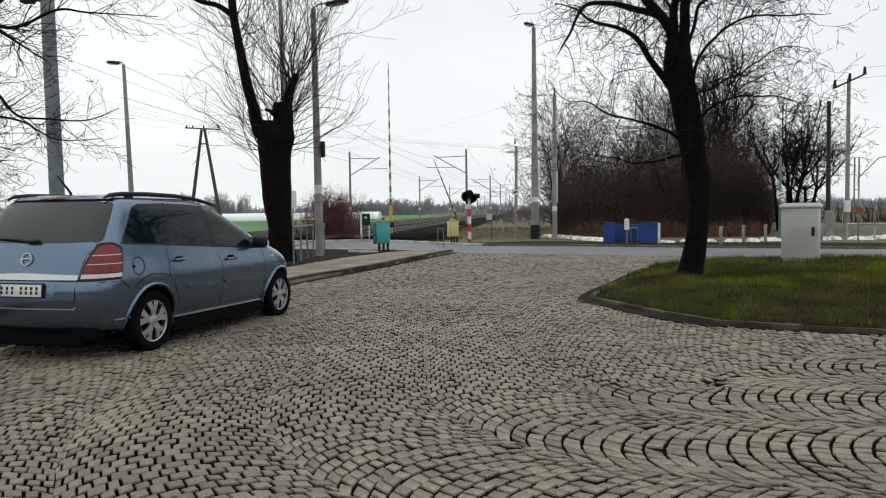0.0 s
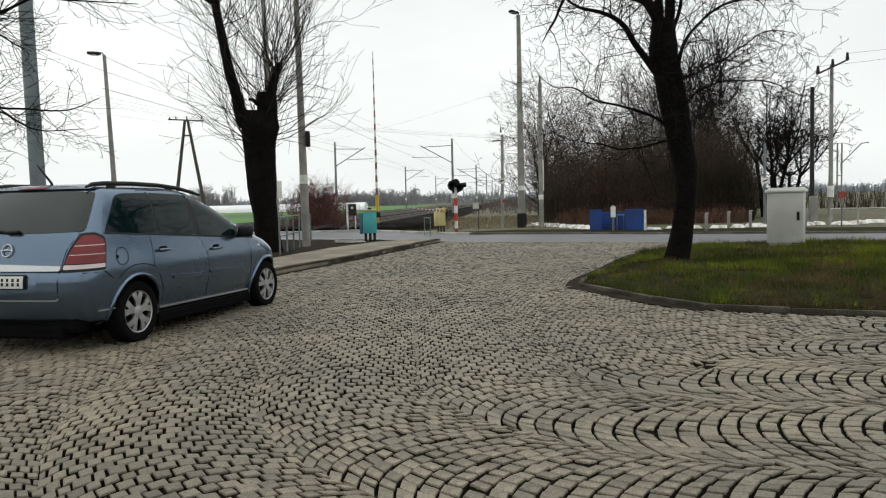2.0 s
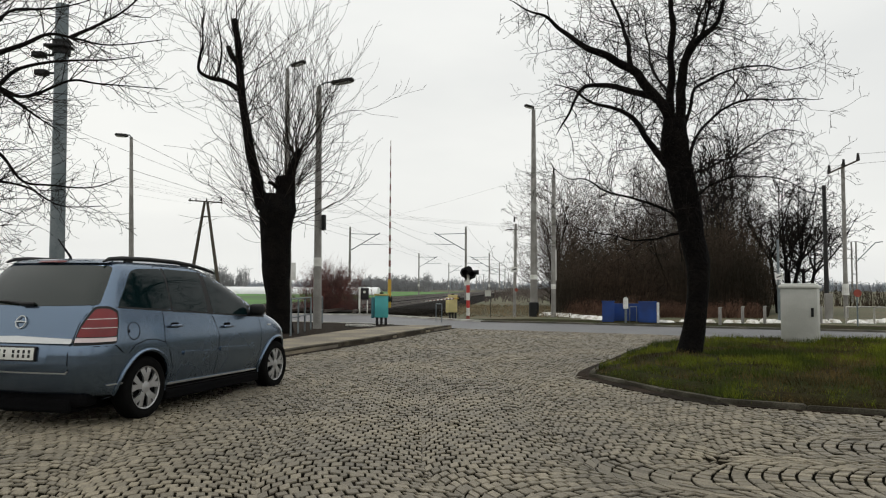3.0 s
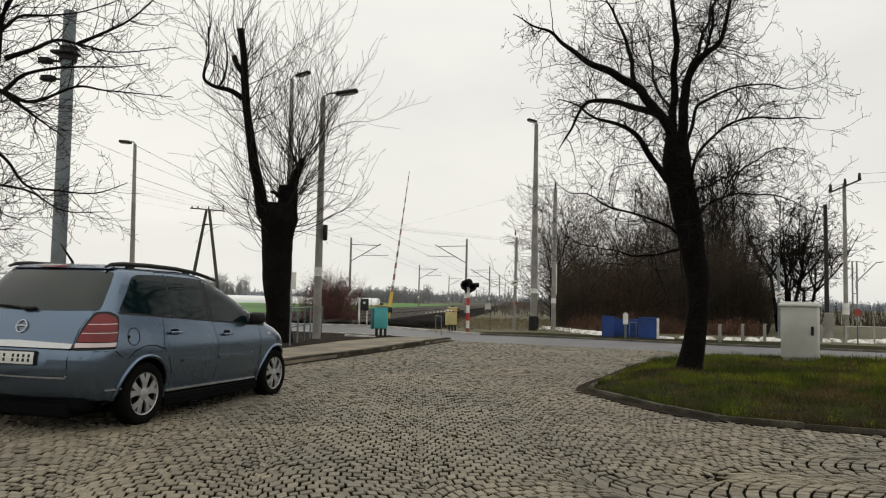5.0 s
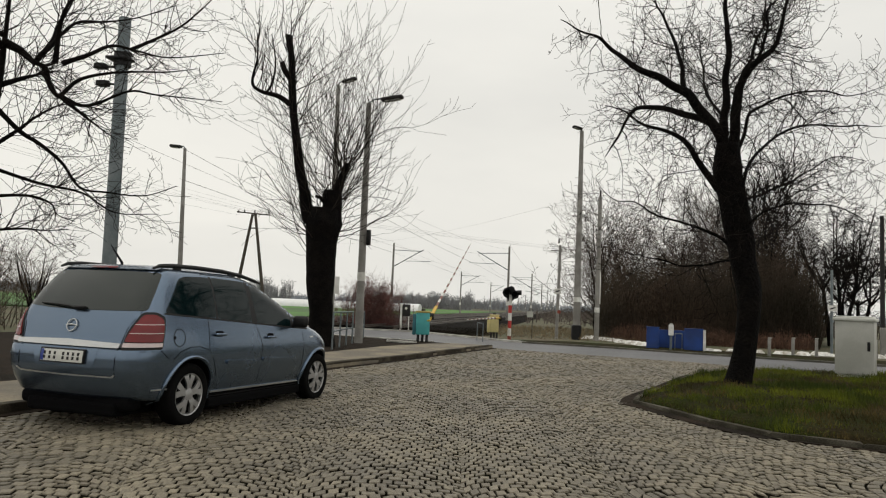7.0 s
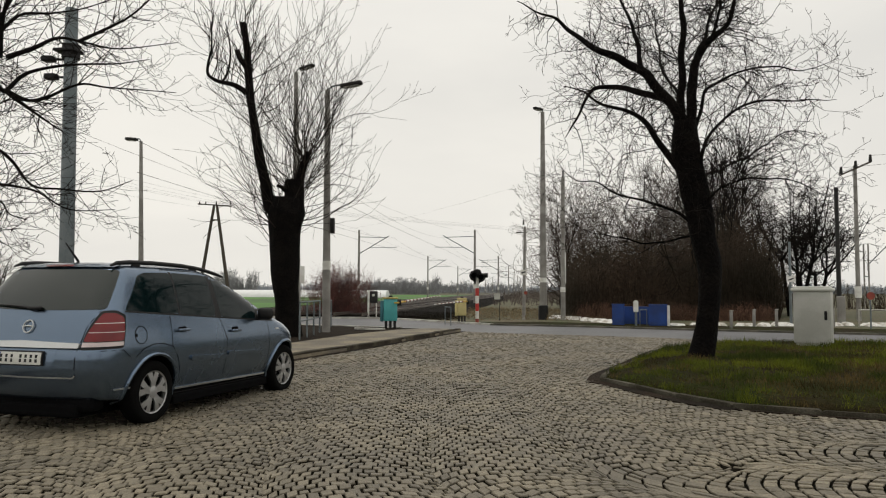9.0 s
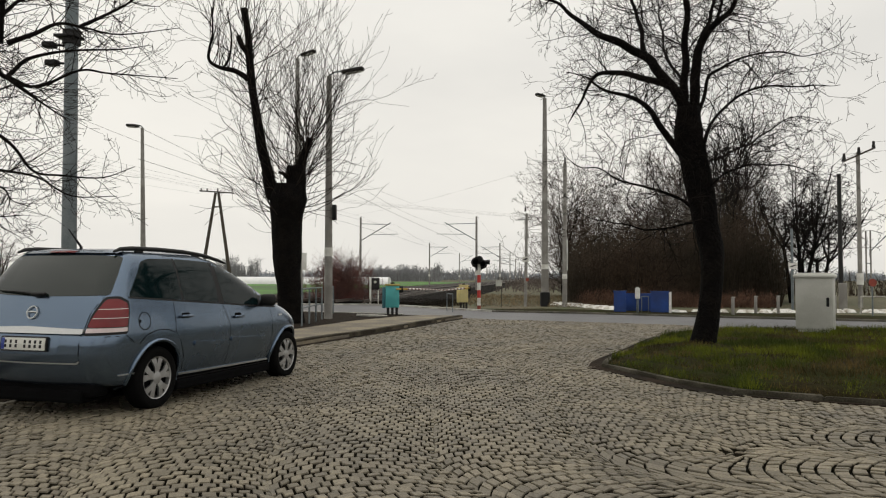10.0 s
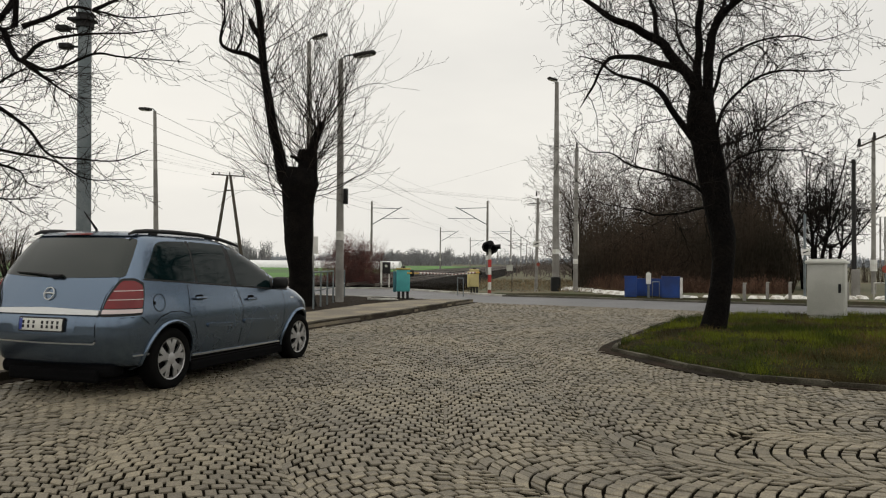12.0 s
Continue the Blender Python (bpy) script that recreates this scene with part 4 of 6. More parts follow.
def motions():
    near = [(0, 0), (2.5, 0), (3.8, 1), (4.3, 7), (4.6, 12.5), (5.0, 20.5), (5.5, 28.5), (6.0, 38), (6.5, 48), (7.0, 58), (7.2, 62), (8.0, 76), (8.8, 86), (9.0, 88), (9.4, 91.5), (9.7, 91), (12, 91)]
    walk(near_arm, [(t, NEAR_BASE.inverted() @ tilt(t, -3.34, 25.8, 0.97, a, ARM_DIR)) for t, a in near])
    far = [(0, 51.5), (0.4, 59), (0.8, 67), (1.2, 75), (1.7, 83), (2.1, 88.5), (2.4, 91), (12, 91)]
    walk(far_arm, [(t, FAR_BASE.inverted() @ tilt(t, -1.45, 35.0, 0.9, a, 256)) for t, a in far])


# ---- railway ----
TRACK_TURN = -1.9  # the line runs slightly to the right of straight ahead


def along(x, y):
    """A place beside the railway: x across it, y along it."""
    a = math.radians(TRACK_TURN)
    return (x * math.cos(a) - (y - 45) * math.sin(a), 45 + x * math.sin(a) + (y - 45) * math.cos(a))


bm = bmesh.new()
prof = [(-17.5, -0.1), (-16.2, 0.06), (-4.6, 0.06), (-2.6, -0.1)]
rows = [[bm.verts.new((*along(x, y), z)) for x, z in prof] for y in (39.2, 60, 120, 300, 900)]
for r, s in zip(rows, rows[1:]):
    for k in range(3):
        bm.faces.new((r[k], r[k + 1], s[k + 1], s[k]))
bm.faces.new(rows[0][::-1])
single("track_bed", bm, M_BALLAST, "dark oily ballast of the railway", kind="structure")
for xc in (-7.4, -10.9, -14.4):
    tr = thing("railway_track", Matrix.Identity(4), "pair of worn steel rails on dark sleepers", "railway track", "tracks")
    for s in (-1, 1):
        bm = bmesh.new()
        for w, z0, z1 in ((0.12, 0.10, 0.125), (0.025, 0.12, 0.2), (0.07, 0.2, 0.24)):
            x = xc + s * 0.75
            rows = [[bm.verts.new((*along(x + dx * w / 2, y), z)) for dx, z in ((-1, z0), (1, z0), (1, z1), (-1, z1))] for y in (37, 60, 120, 300, 900)]
            for r, q in zip(rows, rows[1:]):
                for k in range(4):
                    bm.faces.new((r[k], r[(k + 1) % 4], q[(k + 1) % 4], q[k]))
            bm.faces.new(rows[0])
        part("rail", bm, M_RAIL, tr, "rusty steel rail with a worn top")
    bm = bmesh.new()
    for k in range(130):
        p = along(xc, 39.6 + k * 0.62)
        box(bm, (*p, 0.07), (2.5, 0.24, 0.1), TRACK_TURN)
    tagged(part("sleeper_bed", bm, M_SLEEPER, tr, "dark sleepers"), kind="stuff")


def mast(x, y, h, arm, group="catenary masts"):
    px, py = along(x, y)
    t = thing("catenary_mast", pose(px, py, 0, 0, 0, TRACK_TURN), "grey steel catenary mast with a bracket arm", "catenary mast", group)
    part("post", tube(bmesh.new(), [(0, 0, -0.1), (0, 0, h)], [0.15, 0.11], 8), M_CONC, t, "", 60)
    s = 1 if arm > 0 else -1
    part("top_tube", tube(bmesh.new(), [(0, 0, h - 0.75), (arm * 0.95, 0, h - 0.85)], 0.04, 6), M_GALV, t)
    part("stay_tube", tube(bmesh.new(), [(0, 0, h - 2.7), (arm, 0, h - 0.65)], 0.05, 6), M_GALV, t)
    part("steady_arm", tube(bmesh.new(), [(arm * 0.35, 0, h - 2.0), (arm * 1.25, 0, h - 1.95)], 0.03, 6), M_GALV, t)
    part("plate", box(bmesh.new(), (0, -0.2, 1.9), (0.34, 0.02, 0.45), 0, 0.005), M_WHITE, t, "white plate on the mast")
    return t


for y, hh in ((83, 8.3), (139, 8.0), (195, 8.0), (251, 8.0), (307, 8.0), (363, 8.0)):
    mast(-17.8, y, hh, 3.5)
    mast(-4.5, y, hh, -3.6)

# wires over the tracks and from pole to pole
def wire(points, sag=0.0, r=0.006, name="overhead_wire", label="thin dark overhead wire"):
    bm = bmesh.new()
    for a, b in zip(points, points[1:]):
        a, b = Vector(a), Vector(b)
        pts = [a.lerp(b, k / 10) - Vector((0, 0, sag * 4 * (k / 10) * (1 - k / 10))) for k in range(11)]
        tube(bm, pts, r * 0.7, 4, cap=False)
    return single(name, bm, M_WIRE, label, "wire", "overhead wires")


for xx, arm in ((-13.7, 0), (-8.1, 0)):
    wire([(*along(xx, y), 7.4) for y in (27, 83, 139, 195, 251, 307)], 0.9, 0.012)
    wire([(*along(xx + 0.3, y), 6.0) for y in (27, 83, 139, 195, 251, 307)], 0.1, 0.014)
    wire([(*along(-18.0 if xx < -10 else -4.5, y), 8.5) for y in ((-29, 27, 83, 139, 195) if xx < -10 else (83, 139, 195))], 0.5, 0.012)
A = Vector((-23.4, 58.5, 8.55))
for k, d in enumerate((-1.3, -0.8, 0.1, 1.3)):
    wire([(A.x - 3.0 + d, 6, 8.8), (A.x + d, A.y, A.z + 0.1), (30 + d, 108 - d, 8.8)], 0.5, 0.008)
M = Vector((-9.08, 15.0, 6.9))
wire([M + Vector((-0.05, 0, -0.25)), (*along(-4.5, 83), 8.0)], 0.9, 0.007)
wire([(A.x - 1.3, A.y, A.z - 0.35), (A.x - 8.5, 10, 8.4)], 0.4, 0.008)
wire([(3.39, 38.7, 7.65), (-26, 90, 8.6)], 0.9, 0.005)
wire([(3.39, 38.7, 7.65), (19.4, 44, 8.6)], 0.6, 0.012)


# ---- vegetation ----
def limb(store, rng, p, d, length, r, depth, cfg):
    """Grows one branch and its side shoots; store gathers runs of points with radii."""
    n = max(3, int(length / cfg["seg"]))
    pts, rad = [p.copy()], [r]
    d = d.normalized()
    for k in range(n):
        d = (d + Vector((rng.gauss(0, cfg["wob"]), rng.gauss(0, cfg["wob"]), rng.gauss(0, cfg["wob"]) + cfg["up"])) * (1 if depth else 0.5)).normalized()
        pts.append(pts[-1] + d * length / n)
        rad.append(max(cfg["rmin"], r * (1 - (1 - cfg["tip"]) * (k + 1) / n)))
        if depth < cfg["depth"] and k >= 0:
            for _ in range(cfg["kids"][depth] if rng.random() < cfg["chance"][depth] else 0):
                side = d.orthogonal()
                side.rotate(Matrix.Rotation(rng.uniform(0, 2 * math.pi), 3, d))
                a = math.radians(rng.uniform(*cfg["angle"]))
                nd = d * math.cos(a) + side * math.sin(a)
                frac = 1 - 0.55 * k / n
                limb(store, rng, pts[-1], nd, length * rng.uniform(*cfg["ratio"]) * frac, rad[-1] * cfg["thin"], depth + 1, cfg)
    store.append((depth, pts, rad))


def grow(store, depth_from, depth_to, sides):
    """One mesh from the gathered runs."""
    verts, faces = [], []
    for depth, pts, rad in store:
        if not depth_from <= depth <= depth_to:
            continue
        n = sides if rad[0] > 0.012 else 3
        side = None
        base = len(verts)
        for i, p in enumerate(pts):
            d = (pts[min(i + 1, len(pts) - 1)] - pts[max(i - 1, 0)])
            d = d.normalized() if d.length > 1e-6 else Vector((0, 0, 1))
            side = d.orthogonal().normalized() if side is None else (side - d * side.dot(d)).normalized()
            up = d.cross(side)
            for k in range(n):
                a = 2 * math.pi * k / n
                bulge = 1 + (0.10 * noise.noise(Vector((p.x * 3 + k, p.y * 3, p.z * 2.2))) if rad[0] > 0.08 else 0)
                verts.append(p + rad[i] * bulge * (math.cos(a) * side + math.sin(a) * up))
        for i in range(len(pts) - 1):
            for k in range(n):
                a, b = base + i * n + k, base + i * n + (k + 1) % n
                faces.append((a, b, b + n, a + n))
        faces.append(tuple(base + (len(pts) - 1) * n + k for k in range(n)))
    me = bpy.data.meshes.new("branches")
    me.from_pydata([tuple(v) for v in verts], [], faces)
    me.shade_smooth()
    return me


def branch_run(pts, radii):
    line = smooth_line(pts, 5)
    rad = [float(np.interp(i / (len(line) - 1), np.linspace(0, 1, len(radii)), radii)) for i in range(len(line))]
    return [Vector(p) for p in line], rad


def add_tree_part(name, me, material, parent, label):
    me.materials.append(material)
    ob = new(name, me)
    ob.parent = parent
    return tagged(ob, label)


def shoots(store, rng, run, count, lo, hi, length, r, cfg, angle=(35, 75), prefer=None):
    """Side shoots along a run of points."""
    pts, rad = run
    for _ in range(count):
        i = int(rng.uniform(lo, hi) * (len(pts) - 1))
        d = (pts[min(i + 1, len(pts) - 1)] - pts[max(0, i - 1)]).normalized()
        side = d.orthogonal()
        side.rotate(Matrix.Rotation(rng.uniform(0, 2 * math.pi), 3, d))
        if prefer is not None:
            side = (side + Vector(prefer)).normalized()
        a = math.radians(rng.uniform(*angle))
        f = 1 - 0.4 * i / len(pts)
        limb(store, rng, pts[i], d * math.cos(a) + side * math.sin(a), length * rng.uniform(0.6, 1.15) * f, min(r, rad[i] * 0.6), 1, cfg)


def island_tree(m):
    """The dark leaning tree on the grass island: a forked trunk and wide, drooping, twiggy limbs."""
    rng = random.Random(11)
    t = thing("tree", m, "bare black-barked tree leaning on the grass island", "tree")
    cfg = dict(seg=0.14, wob=0.24, up=0.015, rmin=0.0036, tip=0.3, depth=4, kids=(1, 1, 1, 1), chance=(0.6, 0.66, 0.5, 0.35), angle=(30, 75), ratio=(0.35, 0.7), thin=0.62)
    main = [branch_run([(-0.03, 0, -0.15), (0.0, 0, 0.05), (0.1, 0, 0.6), (0.15, 0, 1.1), (0.17, 0, 1.65), (0.07, 0, 2.2), (-0.02, 0, 2.8), (-0.17, 0, 3.55), (-0.22, 0, 3.95), (-0.22, 0, 4.4)], (0.34, 0.24, 0.2, 0.195, 0.205, 0.22, 0.25, 0.25, 0.25, 0.2)),
            branch_run([(-0.33, 0, 4.1), (-0.34, 0, 4.55), (-0.3, 0.05, 5.1), (-0.28, 0.1, 5.7), (-0.24, 0.1, 6.35), (-0.3, 0.1, 7.0), (-0.25, 0.1, 8.0)], (0.15, 0.125, 0.095, 0.085, 0.07, 0.055, 0.02)),
            branch_run([(-0.1, 0, 4.0), (-0.1, -0.05, 4.5), (-0.07, -0.1, 5.05), (0.04, -0.15, 5.5), (0.26, -0.2, 5.8), (0.55, -0.25, 6.08), (0.65, -0.3, 6.3), (0.7, -0.35, 6.75), (0.88, -0.4, 7.1)], (0.16, 0.13, 0.12, 0.1, 0.08, 0.06, 0.05, 0.04, 0.015)),
            branch_run([(-0.28, 0, 4.35), (-0.5, -0.1, 4.75), (-0.76, -0.2, 5.1), (-1.08, -0.3, 5.42), (-1.58, -0.4, 5.68), (-1.92, -0.5, 5.87), (-2.32, -0.5, 6.2), (-2.72, -0.6, 6.5), (-3.3, -0.6, 6.85)], (0.15, 0.13, 0.12, 0.11, 0.09, 0.07, 0.05, 0.03, 0.01)),
            branch_run([(-0.35, 0, 4.7), (-0.6, 0.1, 4.85), (-1.0, 0.3, 5.05), (-1.38, 0.4, 5.23), (-1.77, 0.5, 5.33), (-2.02, 0.6, 5.27), (-2.22, 0.7, 5.05), (-2.38, 0.8, 4.75), (-2.6, 0.9, 4.45)], (0.1, 0.095, 0.085, 0.07, 0.06, 0.05, 0.04, 0.03, 0.01)),
            branch_run([(-0.4, 0, 3.55), (-0.58, -0.2, 3.82), (-0.74, -0.4, 4.08), (-0.93, -0.5, 4.4), (-1.18, -0.6, 4.54), (-1.63, -0.8, 4.65), (-1.95, -0.9, 4.86), (-2.3, -1.0, 4.98)], (0.1, 0.085, 0.075, 0.065, 0.05, 0.035, 0.022, 0.01)),
            branch_run([(-0.1, 0, 2.5), (-0.3, -0.1, 2.62), (-0.6, -0.3, 2.78), (-0.97, -0.4, 2.9), (-1.35, -0.5, 3.0), (-1.8, -0.5, 3.25), (-2.2, -0.6, 3.3), (-2.55, -0.6, 3.7)], (0.075, 0.06, 0.05, 0.042, 0.033, 0.025, 0.016, 0.008)),
            branch_run([(0.05, 0, 2.25), (-0.12, 0.2, 2.27), (-0.54, 0.5, 2.19), (-0.96, 0.7, 2.2), (-1.6, 0.9, 2.32), (-2.1, 1.0, 2.45), (-2.5, 1.0, 2.68)], (0.055, 0.048, 0.04, 0.033, 0.025, 0.016, 0.008)),
            branch_run([(-0.1, 0, 3.9), (0.02, 0.2, 4.4), (0.1, 0.3, 4.9), (0.33, 0.4, 5.17), (0.73, 0.5, 5.38), (1.36, 0.6, 5.45), (1.91, 0.6, 5.32), (2.45, 0.6, 5.52)], (0.08, 0.07, 0.06, 0.05, 0.04, 0.028, 0.018, 0.008)),
            branch_run([(0.0, 0, 3.5), (0.1, -0.2, 3.85), (0.27, -0.4, 4.15), (0.62, -0.6, 4.4), (0.96, -0.8, 4.5), (1.74, -0.9, 4.44), (2.2, -1.0, 4.38)], (0.075, 0.06, 0.05, 0.042, 0.033, 0.018, 0.008)),
            branch_run([(0.0, 0, 3.1), (0.1, 0.2, 3.4), (0.4, 0.4, 3.55), (0.63, 0.5, 3.65), (0.97, 0.5, 3.83), (1.58, 0.6, 4.17), (2.1, 0.7, 4.15)], (0.07, 0.06, 0.05, 0.042, 0.033, 0.018, 0.008)),
            branch_run([(-1.0, -0.3, 5.35), (-1.04, -0.2, 5.83), (-1.14, -0.1, 6.23), (-1.31, -0.1, 6.65), (-1.51, -0.1, 7.13), (-1.7, -0.1, 7.7)], (0.09, 0.08, 0.065, 0.05, 0.035, 0.012)),
            branch_run([(0.0, -0.1, 5.5), (0.14, 0.1, 6.0), (0.26, 0.2, 6.37), (0.35, 0.3, 6.62), (0.38, 0.4, 7.0), (0.5, 0.5, 7.7)], (0.075, 0.065, 0.055, 0.045, 0.035, 0.012)),
            branch_run([(-0.3, 0, 4.9), (-0.55, 0.5, 5.4), (-0.72, 0.7, 6.1), (-0.8, 0.8, 7.0)], (0.06, 0.05, 0.035, 0.012)),
            branch_run([(0.26, -0.2, 5.8), (0.42, -0.4, 6.3), (0.4, -0.5, 6.6), (0.62, -0.6, 6.9), (0.9, -0.7, 7.3)], (0.06, 0.05, 0.042, 0.03, 0.01)),
            branch_run([(0.05, 0, 2.9), (0.5, -0.4, 3.1), (1.0, -0.6, 3.2), (1.5, -0.7, 3.1), (1.9, -0.8, 2.85)], (0.05, 0.04, 0.03, 0.02, 0.008))]
    store = []
    main[1:6] = [(pts, [r * 0.74 for r in rad]) for pts, rad in main[1:6]]
    main[6:] = [(pts, [r * 0.52 for r in rad]) for pts, rad in main[6:]]
    main[1:] = [([p + 0.07 * noise.noise_vector(p * 2.3) for p in pts], rad) for pts, rad in main[1:]]
    for pts, rad in main:
        store.append((0, pts, rad))
    for k, run in enumerate(main[1:]):
        shoots(store, rng, run, 28 if k < 2 else 26, 0.12, 1.0, 1.5, 0.0115, cfg, prefer=None)
    for run in main[:1]:
        shoots(store, rng, run, 6, 0.6, 1.0, 0.9, 0.02, cfg, prefer=(0.4, 0, 0.3))
    # the dense broom of shoots beside the fork
    for _ in range(70):
        p = Vector((rng.uniform(0.15, 0.85), rng.uniform(-0.3, 0.35), rng.uniform(2.5, 3.7)))
        limb(store, rng, p, Vector((rng.gauss(0.15, 0.25), rng.gauss(0, 0.25), 1)), rng.uniform(0.5, 1.3), 0.012, 2, cfg)
    for _ in range(24):
        p = Vector((rng.uniform(-0.45, -0.2), rng.uniform(-0.15, 0.15), rng.uniform(2.6, 4.2)))
        limb(store, rng, p, Vector((rng.gauss(-0.2, 0.2), rng.gauss(0, 0.25), 1)), rng.uniform(0.5, 1.0), 0.01, 2, cfg)
    trunk = [s for k, s in enumerate(store) if s[0] == 0][:1]
    limbs = [s for s in store if s[0] == 0][1:]
    add_tree_part("trunk", grow(trunk, 0, 0, 16), M_BARK, t, "thick rough leaning trunk")
    for s in limbs:
        add_tree_part("branch", grow([s], 0, 0, 9), M_BARK, t, "")
    tagged(add_tree_part("crown", grow(store, 1, 9, 4), M_TWIG, t, "fine bare twigs"), kind="stuff")
    return t


def pollard_tree(m):
    """The pollarded street tree: a thick black trunk, cut stubs, one long limb and a fan of thin upright shoots."""
    rng = random.Random(5)
    t = thing("tree", m, "pollarded black-trunked tree with a fan of young shoots by the pavement", "tree")
    cfg = dict(seg=0.24, wob=0.17, up=0.075, rmin=0.005, tip=0.2, depth=3, kids=(1, 1, 1), chance=(0.6, 0.4, 0.25), angle=(14, 42), ratio=(0.35, 0.7), thin=0.62)
    main = [branch_run([(0.02, 0, -0.1), (0.0, 0, 0.3), (-0.06, 0, 1.0), (-0.12, 0, 1.9), (-0.13, 0, 2.9), (-0.12, 0, 3.55), (-0.08, 0, 4.0)], (0.42, 0.36, 0.34, 0.4, 0.43, 0.54, 0.42)),
            branch_run([(0.1, 0, 3.6), (0.11, 0, 4.1), (0.1, 0, 4.55)], (0.34, 0.29, 0.28)),
            branch_run([(0.22, 0, 4.0), (0.26, 0, 4.6), (0.39, 0.05, 5.1), (0.5, 0.05, 5.4)], (0.15, 0.13, 0.11, 0.09)),
            branch_run([(-0.5, 0, 3.6), (-0.66, 0, 4.1), (-0.75, 0, 4.6), (-0.9, 0, 5.2), (-1.01, 0, 5.85), (-1.12, 0, 6.5), (-1.19, 0, 7.0), (-1.25, 0, 7.65), (-1.3, 0, 8.3), (-1.42, 0, 9.1)], (0.22, 0.17, 0.15, 0.14, 0.13, 0.12, 0.115, 0.11, 0.1, 0.085)),
            branch_run([(-1.2, 0, 7.0), (-1.63, -0.1, 7.22), (-2.07, -0.2, 7.28), (-2.34, -0.2, 7.45), (-2.36, -0.2, 7.75), (-2.27, -0.2, 8.25), (-2.3, -0.2, 9.0)], (0.085, 0.07, 0.055, 0.045, 0.036, 0.028, 0.014)),
            branch_run([(-1.27, 0, 7.75), (-1.49, 0, 8.05), (-1.58, 0, 8.28)], (0.09, 0.08, 0.075)),
            branch_run([(-1.95, -0.2, 7.27), (-1.8, -0.2, 7.6), (-1.75, -0.2, 8.2), (-1.9, -0.2, 9.0)], (0.036, 0.03, 0.024, 0.012)),
            branch_run([(0.0, 0, 4.05), (-0.25, -0.1, 4.3), (-0.4, -0.1, 4.35)], (0.06, 0.05, 0.04))]
    store = [(0, *run) for run in main]
    for run, n, ln in ((main[1], 18, 5.2), (main[2], 17, 4.9), (main[3], 32, 2.9), (main[0], 18, 4.0)):
        pts, rad = run
        for k in range(n):
            i = int(rng.uniform(0.45 if run is not main[0] else 0.55, 1.0) * (len(pts) - 1))
            az = rng.uniform(0, 2 * math.pi)
            lift = rng.uniform(0.4, 2.0)
            limb(store, rng, pts[i], Vector((math.cos(az) * 1.15, math.sin(az) * 0.8, lift)), ln * rng.uniform(0.65, 1.1) * (0.62 + 0.22 * lift), 0.018, 1, cfg)
    # low shoots that arch out sideways from the head and the upper trunk
    for k in range(20):
        az = rng.uniform(-0.9, 0.9) + (math.pi if k % 2 else 0.0)
        p = Vector((0.35 * math.cos(az) - 0.1, 0.35 * math.sin(az), rng.uniform(2.6, 4.5)))
        limb(store, rng, p, Vector((math.cos(az), math.sin(az), rng.uniform(0.15, 0.75))), rng.uniform(1.7, 3.0), 0.016, 1, cfg)
    for s in range(18):
        pts = main[4][0]
        limb(store, rng, pts[int(rng.uniform(0.2, 1) * (len(pts) - 1))], Vector((rng.gauss(0, 0.25), rng.gauss(0, 0.3), 1)), rng.uniform(1.2, 2.6), 0.016, 1, cfg)
    add_tree_part("trunk", grow(store[:1], 0, 0, 18), M_BARK, t, "thick black pollarded trunk")
    for s in store[1:len(main)]:
        add_tree_part("branch", grow([s], 0, 0, 12), M_BARK, t, "")
    tagged(add_tree_part("crown", grow(store, 1, 9, 4), M_TWIG_PALE, t, "thin pale young shoots"), kind="stuff")
    part("notice", box(bmesh.new(), (0.36, -0.2, 1.78), (0.14, 0.02, 0.5), 12, 0.004), M_WHITE, t, "small torn white notice")
    return t


